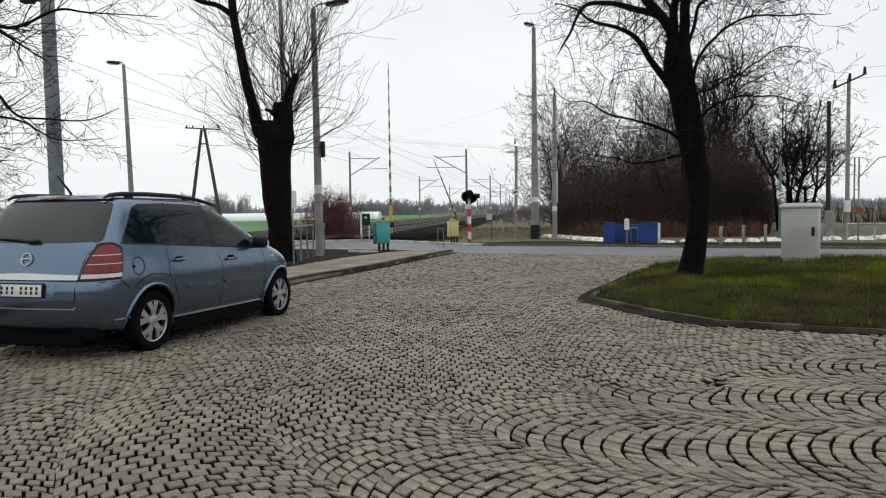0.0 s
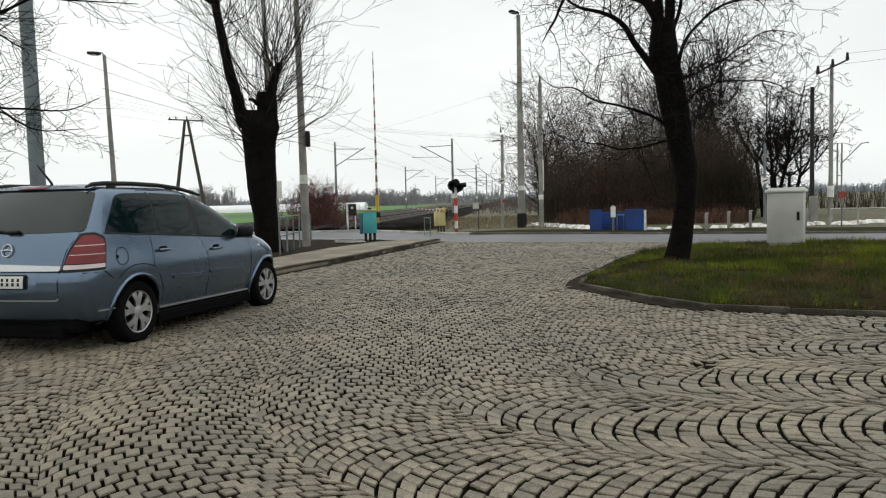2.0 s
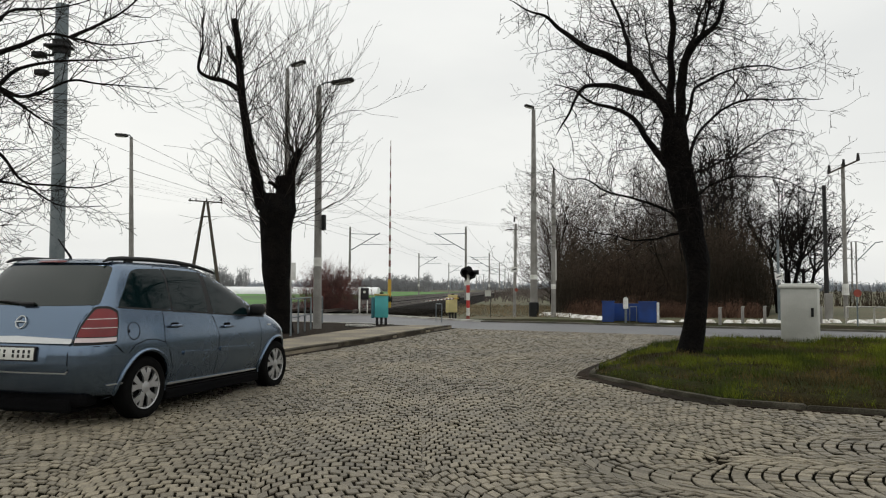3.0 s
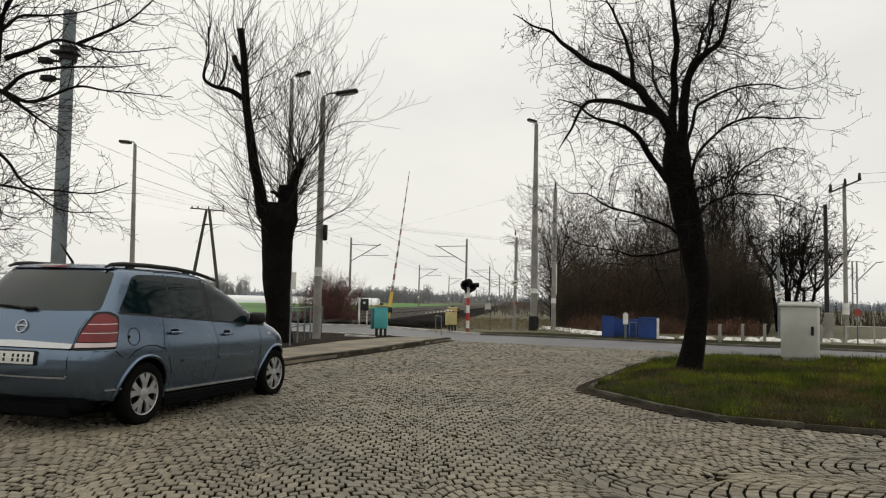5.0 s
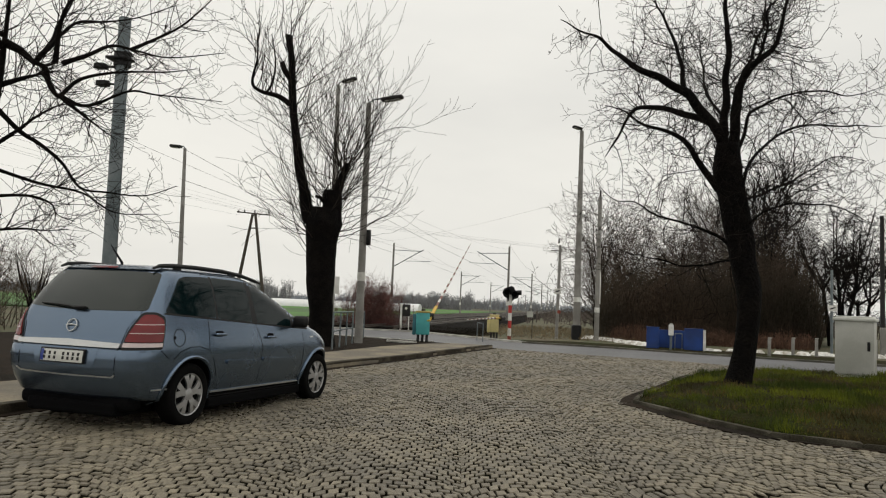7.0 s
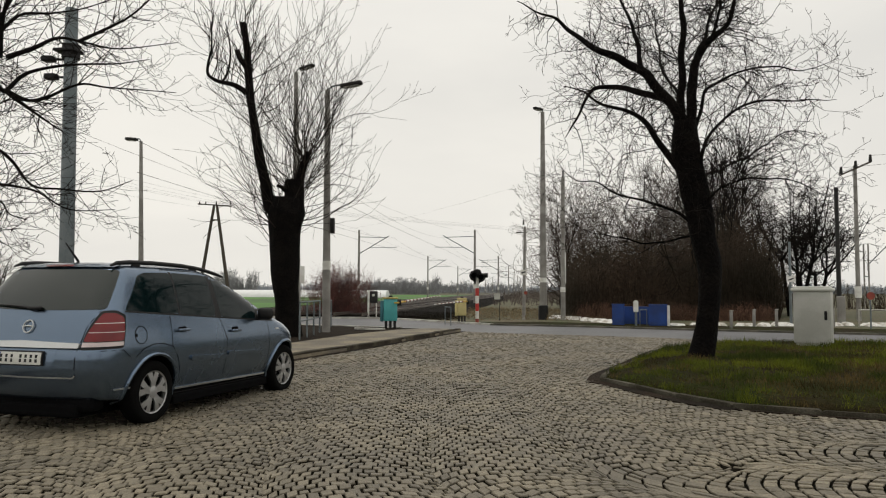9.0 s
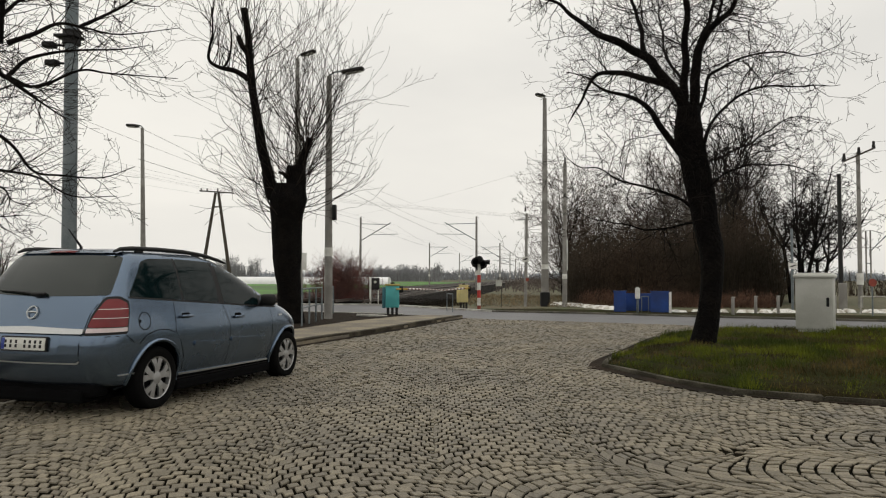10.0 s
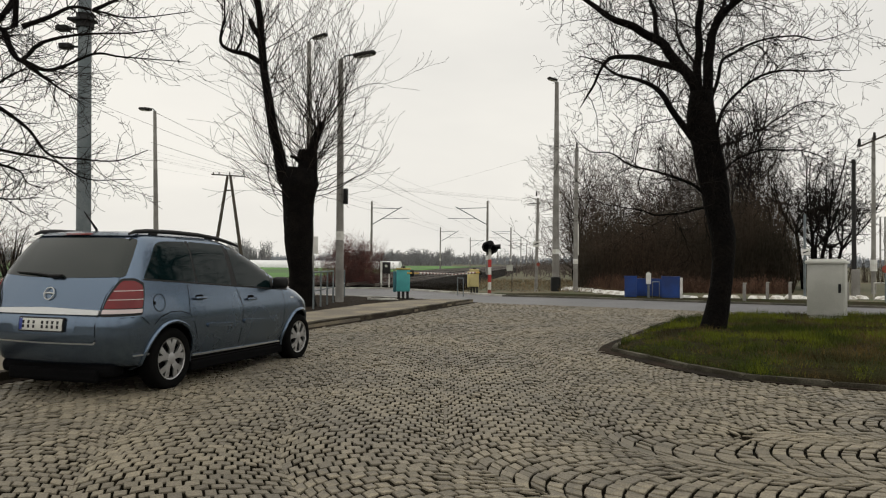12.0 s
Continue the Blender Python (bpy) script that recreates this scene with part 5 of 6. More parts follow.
def kerb_tree(m):
    """The tree at the pavement behind the car, whose long side limbs hang into the street."""
    rng = random.Random(23)
    t = thing("tree", m, "bare roadside tree with long limbs and upturned twigs", "tree")
    cfg = dict(seg=0.15, wob=0.2, up=0.075, rmin=0.0035, tip=0.25, depth=3, kids=(1, 1, 1), chance=(0.62, 0.6, 0.45), angle=(25, 65), ratio=(0.3, 0.62), thin=0.55)
    main = [branch_run([(-0.5, 0, -0.1), (-0.48, 0, 0.5), (-0.4, 0, 1.5), (-0.2, 0, 2.5), (-0.02, 0, 3.3), (0.05, 0, 3.8)], (0.34, 0.26, 0.2, 0.16, 0.13, 0.1))]
    for pts, r in (([(0.0, 0, 3.0), (0.05, 0, 3.6), (0.11, 0, 4.4), (0.13, 0, 4.95), (0.15, 0, 5.6), (0.2, 0, 6.6)], 0.13),
                   ([(0.12, 0, 4.9), (0.34, -0.1, 4.79), (0.52, -0.1, 4.66), (0.67, -0.1, 4.64), (0.8, -0.1, 4.69)], 0.12),
                   ([(0.8, -0.1, 4.69), (0.81, -0.2, 5.15), (0.86, -0.3, 5.47), (1.01, -0.3, 5.82), (1.2, -0.3, 6.3)], 0.07),
                   ([(0.56, -0.1, 4.7), (0.75, 0.1, 5.09), (0.82, 0.2, 5.41), (0.95, 0.3, 5.7), (1.1, 0.4, 6.2)], 0.07),
                   ([(0.65, -0.1, 4.64), (0.76, -0.1, 4.35), (0.9, 0.0, 4.25), (1.15, 0.1, 4.56), (1.55, 0.2, 4.77), (1.98, 0.3, 4.91), (2.48, 0.3, 5.01), (3.0, 0.4, 5.2)], 0.075),
                   ([(0.9, 0.0, 4.25), (1.09, -0.1, 4.08), (1.33, -0.2, 3.89), (1.63, -0.2, 3.7)], 0.07),
                   ([(-0.03, 0, 4.17), (0.37, 0.1, 4.42), (0.57, 0.1, 4.52), (0.89, 0.1, 4.66)], 0.08),
                   ([(0.02, 0, 3.99), (0.42, 0.1, 3.64), (0.69, 0.2, 3.51), (1.02, 0.2, 3.26), (1.31, 0.3, 2.92), (1.69, 0.3, 2.89), (2.27, 0.3, 2.9), (2.76, 0.3, 3.12)], 0.065),
                   ([(0.05, 0, 3.3), (0.42, -0.1, 3.64), (0.58, -0.1, 3.82), (0.87, -0.2, 4.04), (1.2, -0.2, 4.15)], 0.055),
                   ([(0.0, 0, 2.6), (0.58, 0.2, 2.7), (0.91, 0.2, 2.62), (1.03, 0.3, 2.46), (1.28, 0.3, 2.38)], 0.045),
                   ([(0.0, 0, 2.1), (0.53, -0.2, 2.17), (0.83, -0.2, 2.17), (1.14, -0.2, 2.21)], 0.04),
                   ([(0.89, -0.1, 4.72), (1.22, -0.1, 4.91), (1.57, 0.0, 5.17), (1.96, 0.0, 5.17), (2.47, 0.1, 5.2), (3.37, 0.1, 5.48)], 0.065),
                   ([(1.86, 0.0, 5.18), (2.2, 0.0, 5.42), (2.59, 0.0, 5.73), (2.94, 0.0, 6.15), (3.25, 0.0, 6.6)], 0.05),
                   ([(0.64, -0.1, 4.82), (1.04, 0.2, 5.46), (1.49, 0.3, 5.63), (1.97, 0.3, 5.82), (2.61, 0.4, 6.24)], 0.05),
                   ([(0.9, 0.0, 4.25), (1.27, -0.2, 4.11), (1.82, -0.3, 4.42), (2.21, -0.3, 4.44), (2.72, -0.3, 4.48), (3.26, -0.3, 4.52)], 0.05),
                   ([(0.05, 0, 3.05), (0.73, 0.3, 2.92), (1.36, 0.4, 2.85), (1.85, 0.4, 2.59), (2.54, 0.5, 2.64)], 0.05),
                   ([(0.1, 0, 5.0), (-0.6, 0.5, 5.6), (-1.3, 0.9, 6.2)], 0.06), ([(0.1, 0, 4.8), (-0.3, -0.8, 5.6), (-0.5, -1.6, 6.2)], 0.06)):
        main.append(branch_run(pts, (r * 0.6, r * 0.46, r * 0.32, r * 0.2, 0.006)))
    store = [(0, *run) for run in main]
    for run in main[1:]:
        shoots(store, rng, run, 20, 0.15, 1.0, 1.15, 0.0095, cfg, angle=(20, 65))
    add_tree_part("trunk", grow(store[:1], 0, 0, 14), M_BARK, t, "dark trunk")
    for s in store[1:len(main)]:
        add_tree_part("branch", grow([s], 0, 0, 8), M_BARK, t, "")
    tagged(add_tree_part("crown", grow(store, 1, 9, 4), M_TWIG, t, "fine upturned twigs"), kind="stuff")
    return t


grown = island_tree(pose(4.06, 13.62, 0.16, 0, 0, -14))
tagged(copy_thing(grown, pose(-4.6, -9.5, -0.05, 0, 0, 70)), "bare black-barked tree on the near side of the square")
for e in [(7.5, -8.0, 150)]:
    tagged(copy_thing(grown, pose(e[0], e[1], -0.05, 0, 0, e[2])), "bare black-barked tree on the near side of the square")
pollard_tree(pose(-5.76, 20.65, 0.05, 0, 0, 16.6))
kerb_tree(pose(-7.5, 9.2, 0.05, 0, 0, 39.8))


# ---- beyond the road ----
def rail_fence(name, pts, h, label, material, rails, step, r=0.022, top=None):
    t = thing(name, Matrix.Identity(4), label, "railing")
    P = [Vector((*p, 0)) for p in pts]
    for a, b in zip(P, P[1:]):
        n = max(1, round((b - a).length / step))
        for k in range(n + 1):
            p = a.lerp(b, k / n)
            part("post", tube(bmesh.new(), [(p.x, p.y, 0.0), (p.x, p.y, h)], r * 1.2, 8), material, t, "", 60)
        for z in rails:
            part("rail", tube(bmesh.new(), [(a.x, a.y, z), (b.x, b.y, z)], r, 8), material, t, "", 60)
        if top:
            n = int((b - a).length / 0.22)
            for k in range(n):
                u, v = a.lerp(b, k / n), a.lerp(b, (k + 1) / n)
                part("stripe", tube(bmesh.new(), [(u.x, u.y, h), (v.x, v.y, h)], 0.045, 8), top[k % 2], t, "", 60)
    return t


rail_fence("railing", [(-5.05, 19.3), (-5.35, 22.6)], 1.08, "grey tubular steel railing on the soil strip", M_GALV, (1.06, 0.55), 1.1)
rail_fence("railing", [(-5.55, 24.0), (-5.95, 26.6)], 1.05, "grey tubular steel railing on the soil strip", M_GALV, (1.03, 0.55), 1.3)
rail_fence("railing", [(-1.75, 29.4), (-2.05, 30.2)], 0.75, "small grey hoop railing at the road's edge", M_GALV, (0.73,), 0.8, 0.016)
rail_fence("street_barrier", [(-7.1, 8.6), (-10.5, 9.6)], 1.0, "dark green barrier with black and white top rail", M_GREENIRON, (0.5,), 1.4, 0.03, (M_WHITE, M_BLACK))

# blue sheet enclosure of a stair, with a small white box on a post in its gap
st = thing("stair_enclosure", pose(4.9, 31.6, -0.1, 0, 0, -13), "low blue sheet-metal enclosure beside the road", "enclosure")
for x0, x1 in ((0.0, 0.5), (1.5, 2.22)):
    part("panel", box(bmesh.new(), ((x0 + x1) / 2, 0, 0.5), (x1 - x0, 0.06, 0.84), 0, 0.01), M_BLUE, st, "blue sheet panel")
    part("panel", box(bmesh.new(), (x0 + 0.03 if x0 < 1 else x1 - 0.03, 0.6, 0.5), (0.06, 1.1, 0.84), 0, 0.01), M_BLUE, st, "blue sheet panel")
    part("cap", box(bmesh.new(), ((x0 + x1) / 2, 0, 0.94), (x1 - x0 + 0.04, 0.09, 0.05), 0, 0.01), M_BLUE, st)
part("panel", box(bmesh.new(), (1.11, 1.18, 0.46), (2.2, 0.06, 0.76), 0, 0.01), M_BLUE, st, "blue sheet panel")
part("corner_post", box(bmesh.new(), (2.28, -0.02, 0.46), (0.1, 0.1, 0.92), 0, 0.01), M_WHITE, st, "white corner post")
for x in (1.12, 1.4):
    part("hoop_leg", tube(bmesh.new(), [(x, 0.3, 0), (x, 0.3, 0.72)], 0.02, 6), M_GALV, st)
part("hoop_top", tube(bmesh.new(), [(1.12, 0.3, 0.72), (1.4, 0.3, 0.72)], 0.02, 6), M_GALV, st)
wb = thing("meter_box", pose(5.82, 31.2, -0.1, 0, 0, -8), "small white box on a grey post", "meter box")
part("post", tube(bmesh.new(), [(0, 0, 0), (0, 0, 0.65)], 0.05, 8), M_GALV, wb)
part("box", box(bmesh.new(), (0, 0, 0.86), (0.2, 0.14, 0.44), 0, 0.02), M_WHITE, wb)
part("roof", box(bmesh.new(), (0, 0, 1.1), (0.12, 0.1, 0.06), 0, 0.015), M_BOX, wb)


def bollard(x, y, yaw):
    t = thing("bollard", pose(x, y, -0.1, 0, 0, yaw), "thin grey concrete bollard at the verge", "bollard", "bollards by the road")
    part("stone", box(bmesh.new(), (0, 0, 0.36), (0.1, 0.1, 0.74), 0, 0.02), M_CONC, t, "", 40)
    part("cap", box(bmesh.new(), (0.02, 0, 0.755), (0.12, 0.11, 0.04), 0, 0.012), M_KERB_PALE, t, "", 40)


for x, y in ((9.2, 29.6), (10.6, 31.3), (11.8, 32.2), (14.6, 33.4)):
    bollard(x, y, 20)

tar = plain_pole("utility_pole", 16.14, 36.4, 6.38, 0.11, 0.09, "black tarred wooden pole clamped to a concrete stub", M_TAR, (-0.004, 0))
part("stub", box(bmesh.new(), (0.0, -0.16, 0.55), (0.34, 0.2, 1.3), 0, 0.03), M_CONC, tar, "concrete stub at the foot", 40)
conc = plain_pole("utility_pole", 18.88, 40.6, 8.1, 0.12, 0.09, "grey concrete utility pole with a slanting crossarm", M_CONC)
part("crossarm", box(bmesh.new(), (0, -0.1, 7.95), (1.7, 0.09, 0.09), 0, 0.01, ry=-24), M_WOOD, conc)
for dx in (-0.75, 0.0, 0.75):
    part("insulator", tube(bmesh.new(), [(dx, -0.1, 7.95 + dx * 0.43), (dx, -0.1, 8.35 + dx * 0.43)], [0.1, 0.06], 8), M_TAR, conc)
part("pole_band", tube(bmesh.new(), [(0, 0, 1.1), (0, 0, 1.7)], 0.17, 12), M_WHITE, conc)
for d in (-0.75, 0.75):
    wire([(18.9 + d, 40.5, 8.3 + d * 0.43), (34, 22, 8.8)], 0.5, 0.012)
ss = plain_pole("sign_post", 12.9, 33.6, 3.6, 0.06, 0.05, "grey post with a small white direction plate", M_GALV, category="sign post")
pl = part("plate", box(bmesh.new(), (0, -0.08, 1.95), (0.36, 0.02, 0.26), 0, 0.004), M_WHITE, ss, "white plate with a dark bar")
part("plate_bar", box(bmesh.new(), (0, -0.094, 1.95), (0.24, 0.006, 0.05), 0, 0, ry=-20), M_BLACK, pl)
rs = plain_pole("sign_post", 14.4, 29.6, 1.15, 0.03, 0.03, "pale post with a round red sign", M_GALV, category="sign post")
part("disc", tube(bmesh.new(), [(0, -0.04, 1.25), (0, -0.06, 1.25)], 0.15, 18), M_DULLRED, rs, "round red disc")
rail_fence("railing", [(14.6, 31.0), (17.6, 30.4)], 0.7, "low pale railing on the verge", M_KERB_PALE, (0.68,), 1.0, 0.03)
lm = thing("catenary_mast", pose(41, 88, 0), "paired slim mast with a raised bracket arm", "catenary mast", "catenary masts")
for dx in (-0.25, 0.25):
    part("post", tube(bmesh.new(), [(dx, 0, -0.1), (dx, 0, 6.9)], 0.09, 6), M_CONC, lm)
part("stay_tube", tube(bmesh.new(), [(0.25, 0, 4.6), (2.4, 0, 6.8), (3.2, 0, 6.9)], 0.06, 6), M_GALV, lm)
part("brace", box(bmesh.new(), (0, 0, 3.2), (0.5, 0.08, 0.08)), M_GALV, lm)

# green field, low foil tunnels
bm = slab(bmesh.new(), [along(-19.5, 52), along(-19.5, 260), (-150, 260), (-150, 60)], -0.09, 0.02)
single("field", bm, M_FIELD, "bright green winter crop beyond the railway", kind="structure")
for x0, x1, y in ((-62, -24, 150), (-70, -30, 158)):
    t = thing("foil_tunnel", pose(0, 0, 0), "long low white foil tunnel in the field", "greenhouse", "foil tunnels")
    bm = bmesh.new()
    rows = [[bm.verts.new((x, y + 2.6 * math.cos(a), 1.55 * math.sin(a) - 0.05)) for a in (math.pi * k / 10 for k in range(11))] for x in np.linspace(x0, x1, 14)]
    for r, s in zip(rows, rows[1:]):
        for k in range(10):
            bm.faces.new((r[k], r[k + 1], s[k + 1], s[k]))
    bm.faces.new(rows[0])
    bm.faces.new(rows[-1][::-1])
    part("foil", bm, M_FOIL, t, "", 40)


def snow_patch(pts, seed, kind="patch"):
    rng = random.Random(seed)
    bm = bmesh.new()
    for x, y, rx, ry in pts:
        c = bm.verts.new((x, y, 0.06))
        ring = []
        for k in range(22):
            a = 2 * math.pi * k / 22
            f = 0.75 + 0.45 * noise.noise(Vector((math.cos(a) * 2 + x, math.sin(a) * 2 + y, seed)))
            ring.append(bm.verts.new((x + rx * f * math.cos(a), y + ry * f * math.sin(a), -0.095)))
        mid = [bm.verts.new((x + (v.co.x - x) * 0.7, y + (v.co.y - y) * 0.7, 0.02 + rng.uniform(-0.03, 0.05))) for v in ring]
        for k in range(22):
            n = (k + 1) % 22
            bm.faces.new((ring[k], ring[n], mid[n], mid[k]))
            bm.faces.new((mid[k], mid[n], c))
    return tagged(single("snow", bm, M_SNOW, "thin rags of old snow on the verge", "snow", smooth=180), kind="stuff")


snow_patch([(8.6 + k * 1.0, 32.4 + 0.25 * k + 0.35 * math.sin(k * 2.1), 0.5 + 0.25 * math.sin(k * 3.3), 0.6) for k in range(-1, 12)]
           + [(3.2 + k * 0.45, 41.5 - 1.15 * k + 0.2 * math.sin(k), 0.55, 1.0) for k in range(0, 8)], 4)

# grassy verge along the far side of the road
bm = slab(bmesh.new(), ROAD_FAR[2:8] + [(-0.8, 33.5), (2, 34.6), (6, 33.0), (10, 31.6), (16, 29.5), (24, 26)], -0.098, -0.03)
single("verge", bm, M_GRASS, "worn green verge beyond the road", kind="structure")


def scrub(name, label, count, place, height, seed, material, spread=0.35, kids=9, r=0.02, cat="thicket"):
    """Many bare stems with side twigs, gathered in one mesh."""
    rng = random.Random(seed)
    verts, faces = [], []

    def sliver(a, b, w):
        d = b - a
        s = d.orthogonal().normalized() * w
        u = d.cross(s).normalized() * w
        base = len(verts)
        verts.extend(tuple(v) for v in (a + s, a - s * 0.5 + u * 0.87, a - s * 0.5 - u * 0.87, b))
        faces.extend(((base, base + 1, base + 3), (base + 1, base + 2, base + 3), (base + 2, base, base + 3)))

    for _ in range(count):
        x, y = place(rng)
        h = height(x, y) * rng.uniform(0.55, 1.05)
        a = Vector((x, y, -0.12))
        top = a + Vector((rng.gauss(0, spread) * h * 0.3, rng.gauss(0, spread) * h * 0.3, h))
        bend = a.lerp(top, 0.5) + Vector((rng.gauss(0, 0.15), rng.gauss(0, 0.15), 0))
        sliver(a, bend + (bend - a) * 0.2, r * rng.uniform(0.7, 1.6))
        sliver(bend, top, r * 0.7)
        for _ in range(kids):
            f = rng.uniform(0.08, 1)
            p = a.lerp(bend, f * 2) if f < 0.5 else bend.lerp(top, f * 2 - 1)
            l = h * rng.uniform(0.12, 0.3)
            sliver(p, p + Vector((rng.gauss(0, 1), rng.gauss(0, 1), rng.uniform(0.1, 1.6))).normalized() * l, r * rng.uniform(0.3, 0.6))
    me = bpy.data.meshes.new(name)
    me.from_pydata(verts, [], faces)
    me.materials.append(material)
    return tagged(new(name, me), label, cat, kind="stuff")


def wood_height(x, y):
    e = max(0.0, min(1.0, (x - 3.2) / 2.2))
    rag = noise.noise(Vector((x * 0.5, y * 0.3, 2.0))) + 0.6 * noise.noise(Vector((x * 1.7, y * 0.9, 7.0)))
    return (1.6 + 3.2 * e) * (0.85 + 0.55 * rag) + 0.03 * max(0, y - 46) * e


def in_wood(rng):
    y = 40.5 + 22 * rng.random() ** 1.4
    lo, hi = 3.7 + (y - 41) * 0.075, 15.0 + (y - 41) * 0.35
    return rng.uniform(lo, hi), y


scrub("thicket", "dense dark brown leafless thicket behind the road", 5200, in_wood, wood_height, 8, M_THICKET, 0.35, 12, 0.021)
scrub("thicket", "low reddish-brown undergrowth at the wood's edge", 1500, lambda g: (g.uniform(4.2, 14.2), g.uniform(38.5, 41.5)), lambda x, y: 0.9 + 0.4 * noise.noise(Vector((x, y, 0))), 9, mat("red_undergrowth", (0.15, 0.085, 0.06), 0.95, 0.4, 0.4, 6, 0.0, spec=0.05, other=(0.09, 0.055, 0.04), random_by="island"), 0.5, 6, 0.014)
scrub("dry_grass", "tufts of dry tan grass beside the railway", 2600, lambda g: (g.uniform(-2.5, 8), g.uniform(37.5, 60)), lambda x, y: 0.35, 10, mat("dry_grass_blades", (0.2, 0.145, 0.075), 0.95, 0.4, 0.5, 6, 0.0, other=(0.11, 0.085, 0.045), random_by="island"), 0.8, 3, 0.012, "grass")
scrub("bush", "reddish-brown bare bush beyond the road", 420, lambda g: (g.gauss(-9.2, 0.85), g.gauss(42, 0.7)), lambda x, y: 3.0 - 0.5 * abs(x + 9.2), 12, M_REDBUSH, 0.7, 22, 0.014, "bush")
scrub("bush", "dark bare bush beyond the pavement", 420, lambda g: (g.gauss(-22, 1.9), g.gauss(24, 1.5)), lambda x, y: 3.4 - 0.25 * abs(x + 22), 13, M_THICKET, 0.7, 20, 0.016, "bush")
scrub("thicket", "dark strip of weeds between tracks and road", 1500, lambda g: (g.uniform(-6.8, -2.2), g.uniform(37.2, 46)), lambda x, y: 0.28, 14, M_WEEDS, 0.9, 4, 0.012)
scrub("far_scrub", "brownish far scrub along the railway", 2200, lambda g: (lambda y: (along(g.uniform(-2.5, 30), y)))(g.uniform(75, 260)), lambda x, y: 1.6 + 1.2 * noise.noise(Vector((x * 0.05, y * 0.03, 0))), 15, mat("far_scrub_twigs", (0.13, 0.105, 0.09), 0.95, 0.3, 0.1, 2, 0.0, random_by="island"), 0.6, 8, 0.06)

scrub("thicket", "tall dense dark clump rising out of the thicket", 150, lambda g: (g.gauss(15.2, 1.0), g.gauss(50, 0.9)), lambda x, y: 10.2 - 1.5 * abs(x - 15.2), 17, M_THICKET, 0.25, 30, 0.026)

scrub("thicket", "low grey-brown hedge beyond the field edge", 700, lambda g: (g.uniform(18, 50), g.uniform(66, 74)), lambda x, y: 2.2 + 0.8 * noise.noise(Vector((x * 0.3, 0, 0))), 18, M_THICKET, 0.4, 12, 0.03)


def wild_tree(name, m, h, seed, label, stems=3, lean=0.5, material=M_TWIG, width=0.55, r=0.16):
    """A larger bare tree with several stems and a wide fine crown."""
    rng = random.Random(seed)
    t = thing(name, m, label, "tree", "trees behind the road")
    cfg = dict(seg=0.5, wob=0.16, up=0.035, rmin=0.013, tip=0.06, depth=4, kids=(1, 1, 1, 1), chance=(0.9, 0.8, 0.6, 0.3), angle=(25, 60), ratio=(0.35, 0.72), thin=0.55)
    store = []
    for k in range(stems):
        az = 2 * math.pi * k / stems + rng.uniform(0, 1)
        limb(store, rng, Vector((0.12 * math.cos(az), 0.12 * math.sin(az), -0.15)), Vector((lean * math.cos(az), lean * math.sin(az), 1.5)), h * rng.uniform(0.8, 1), r, 0, cfg)
    stems_ = [s for s in store if s[0] == 0]
    for s in stems_:
        add_tree_part("trunk", grow([s], 0, 0, 8), M_BARK, t, "")
    tagged(add_tree_part("crown", grow(store, 1, 9, 4), material, t, "fine bare crown"), kind="stuff")
    return t


M_FINE = mat("fine_grey_twigs", (0.085, 0.066, 0.055), 0.9, 0.3, 1, 5, 0.0)
def spreading_tree(m, h, seed, label):
    """A dark bare tree: short forked trunks, arching limbs and a broad rounded crown."""
    rng = random.Random(seed)
    t = thing("tree", m, label, "tree", "trees behind the road")
    cfg = dict(seg=0.4, wob=0.2, up=0.02, rmin=0.012, tip=0.15, depth=4, kids=(1, 1, 1, 1), chance=(0.8, 0.75, 0.6, 0.4), angle=(25, 65), ratio=(0.4, 0.7), thin=0.55)
    store, runs = [], []
    for lean in (-0.9, 0.25, 1.1):
        foot, top = Vector((lean * 0.35, 0, -0.15)), Vector((lean * 0.9, rng.uniform(-0.5, 0.5), h * 0.42))
        runs.append(branch_run([foot, foot.lerp(top, 0.5) + Vector((rng.gauss(0, 0.12), 0, 0)), top], (0.16, 0.12, 0.1)))
        for k in range(5):
            az, out = rng.uniform(0, 2 * math.pi), rng.uniform(0.9, 2.3)
            tip = top + Vector((out * math.cos(az) + lean * 0.5, out * math.sin(az), h * rng.uniform(0.25, 0.58)))
            runs.append(branch_run([top - Vector((0, 0, 0.3)), top.lerp(tip, 0.45) + Vector((0.3 * math.cos(az), 0.3 * math.sin(az), -0.2)), tip], (0.07, 0.045, 0.015)))
    for run in runs:
        add_tree_part("trunk" if run[1][0] > 0.1 else "branch", grow([(0, *run)], 0, 0, 8), M_BARK, t, "")
        shoots(store, rng, run, 6 if run[1][0] > 0.1 else 15, 0.35, 1.0, 2.1, 0.03, cfg)
    tagged(add_tree_part("crown", grow(store, 1, 9, 4), M_TWIG, t, "fine bare crown"), kind="stuff")
    return t


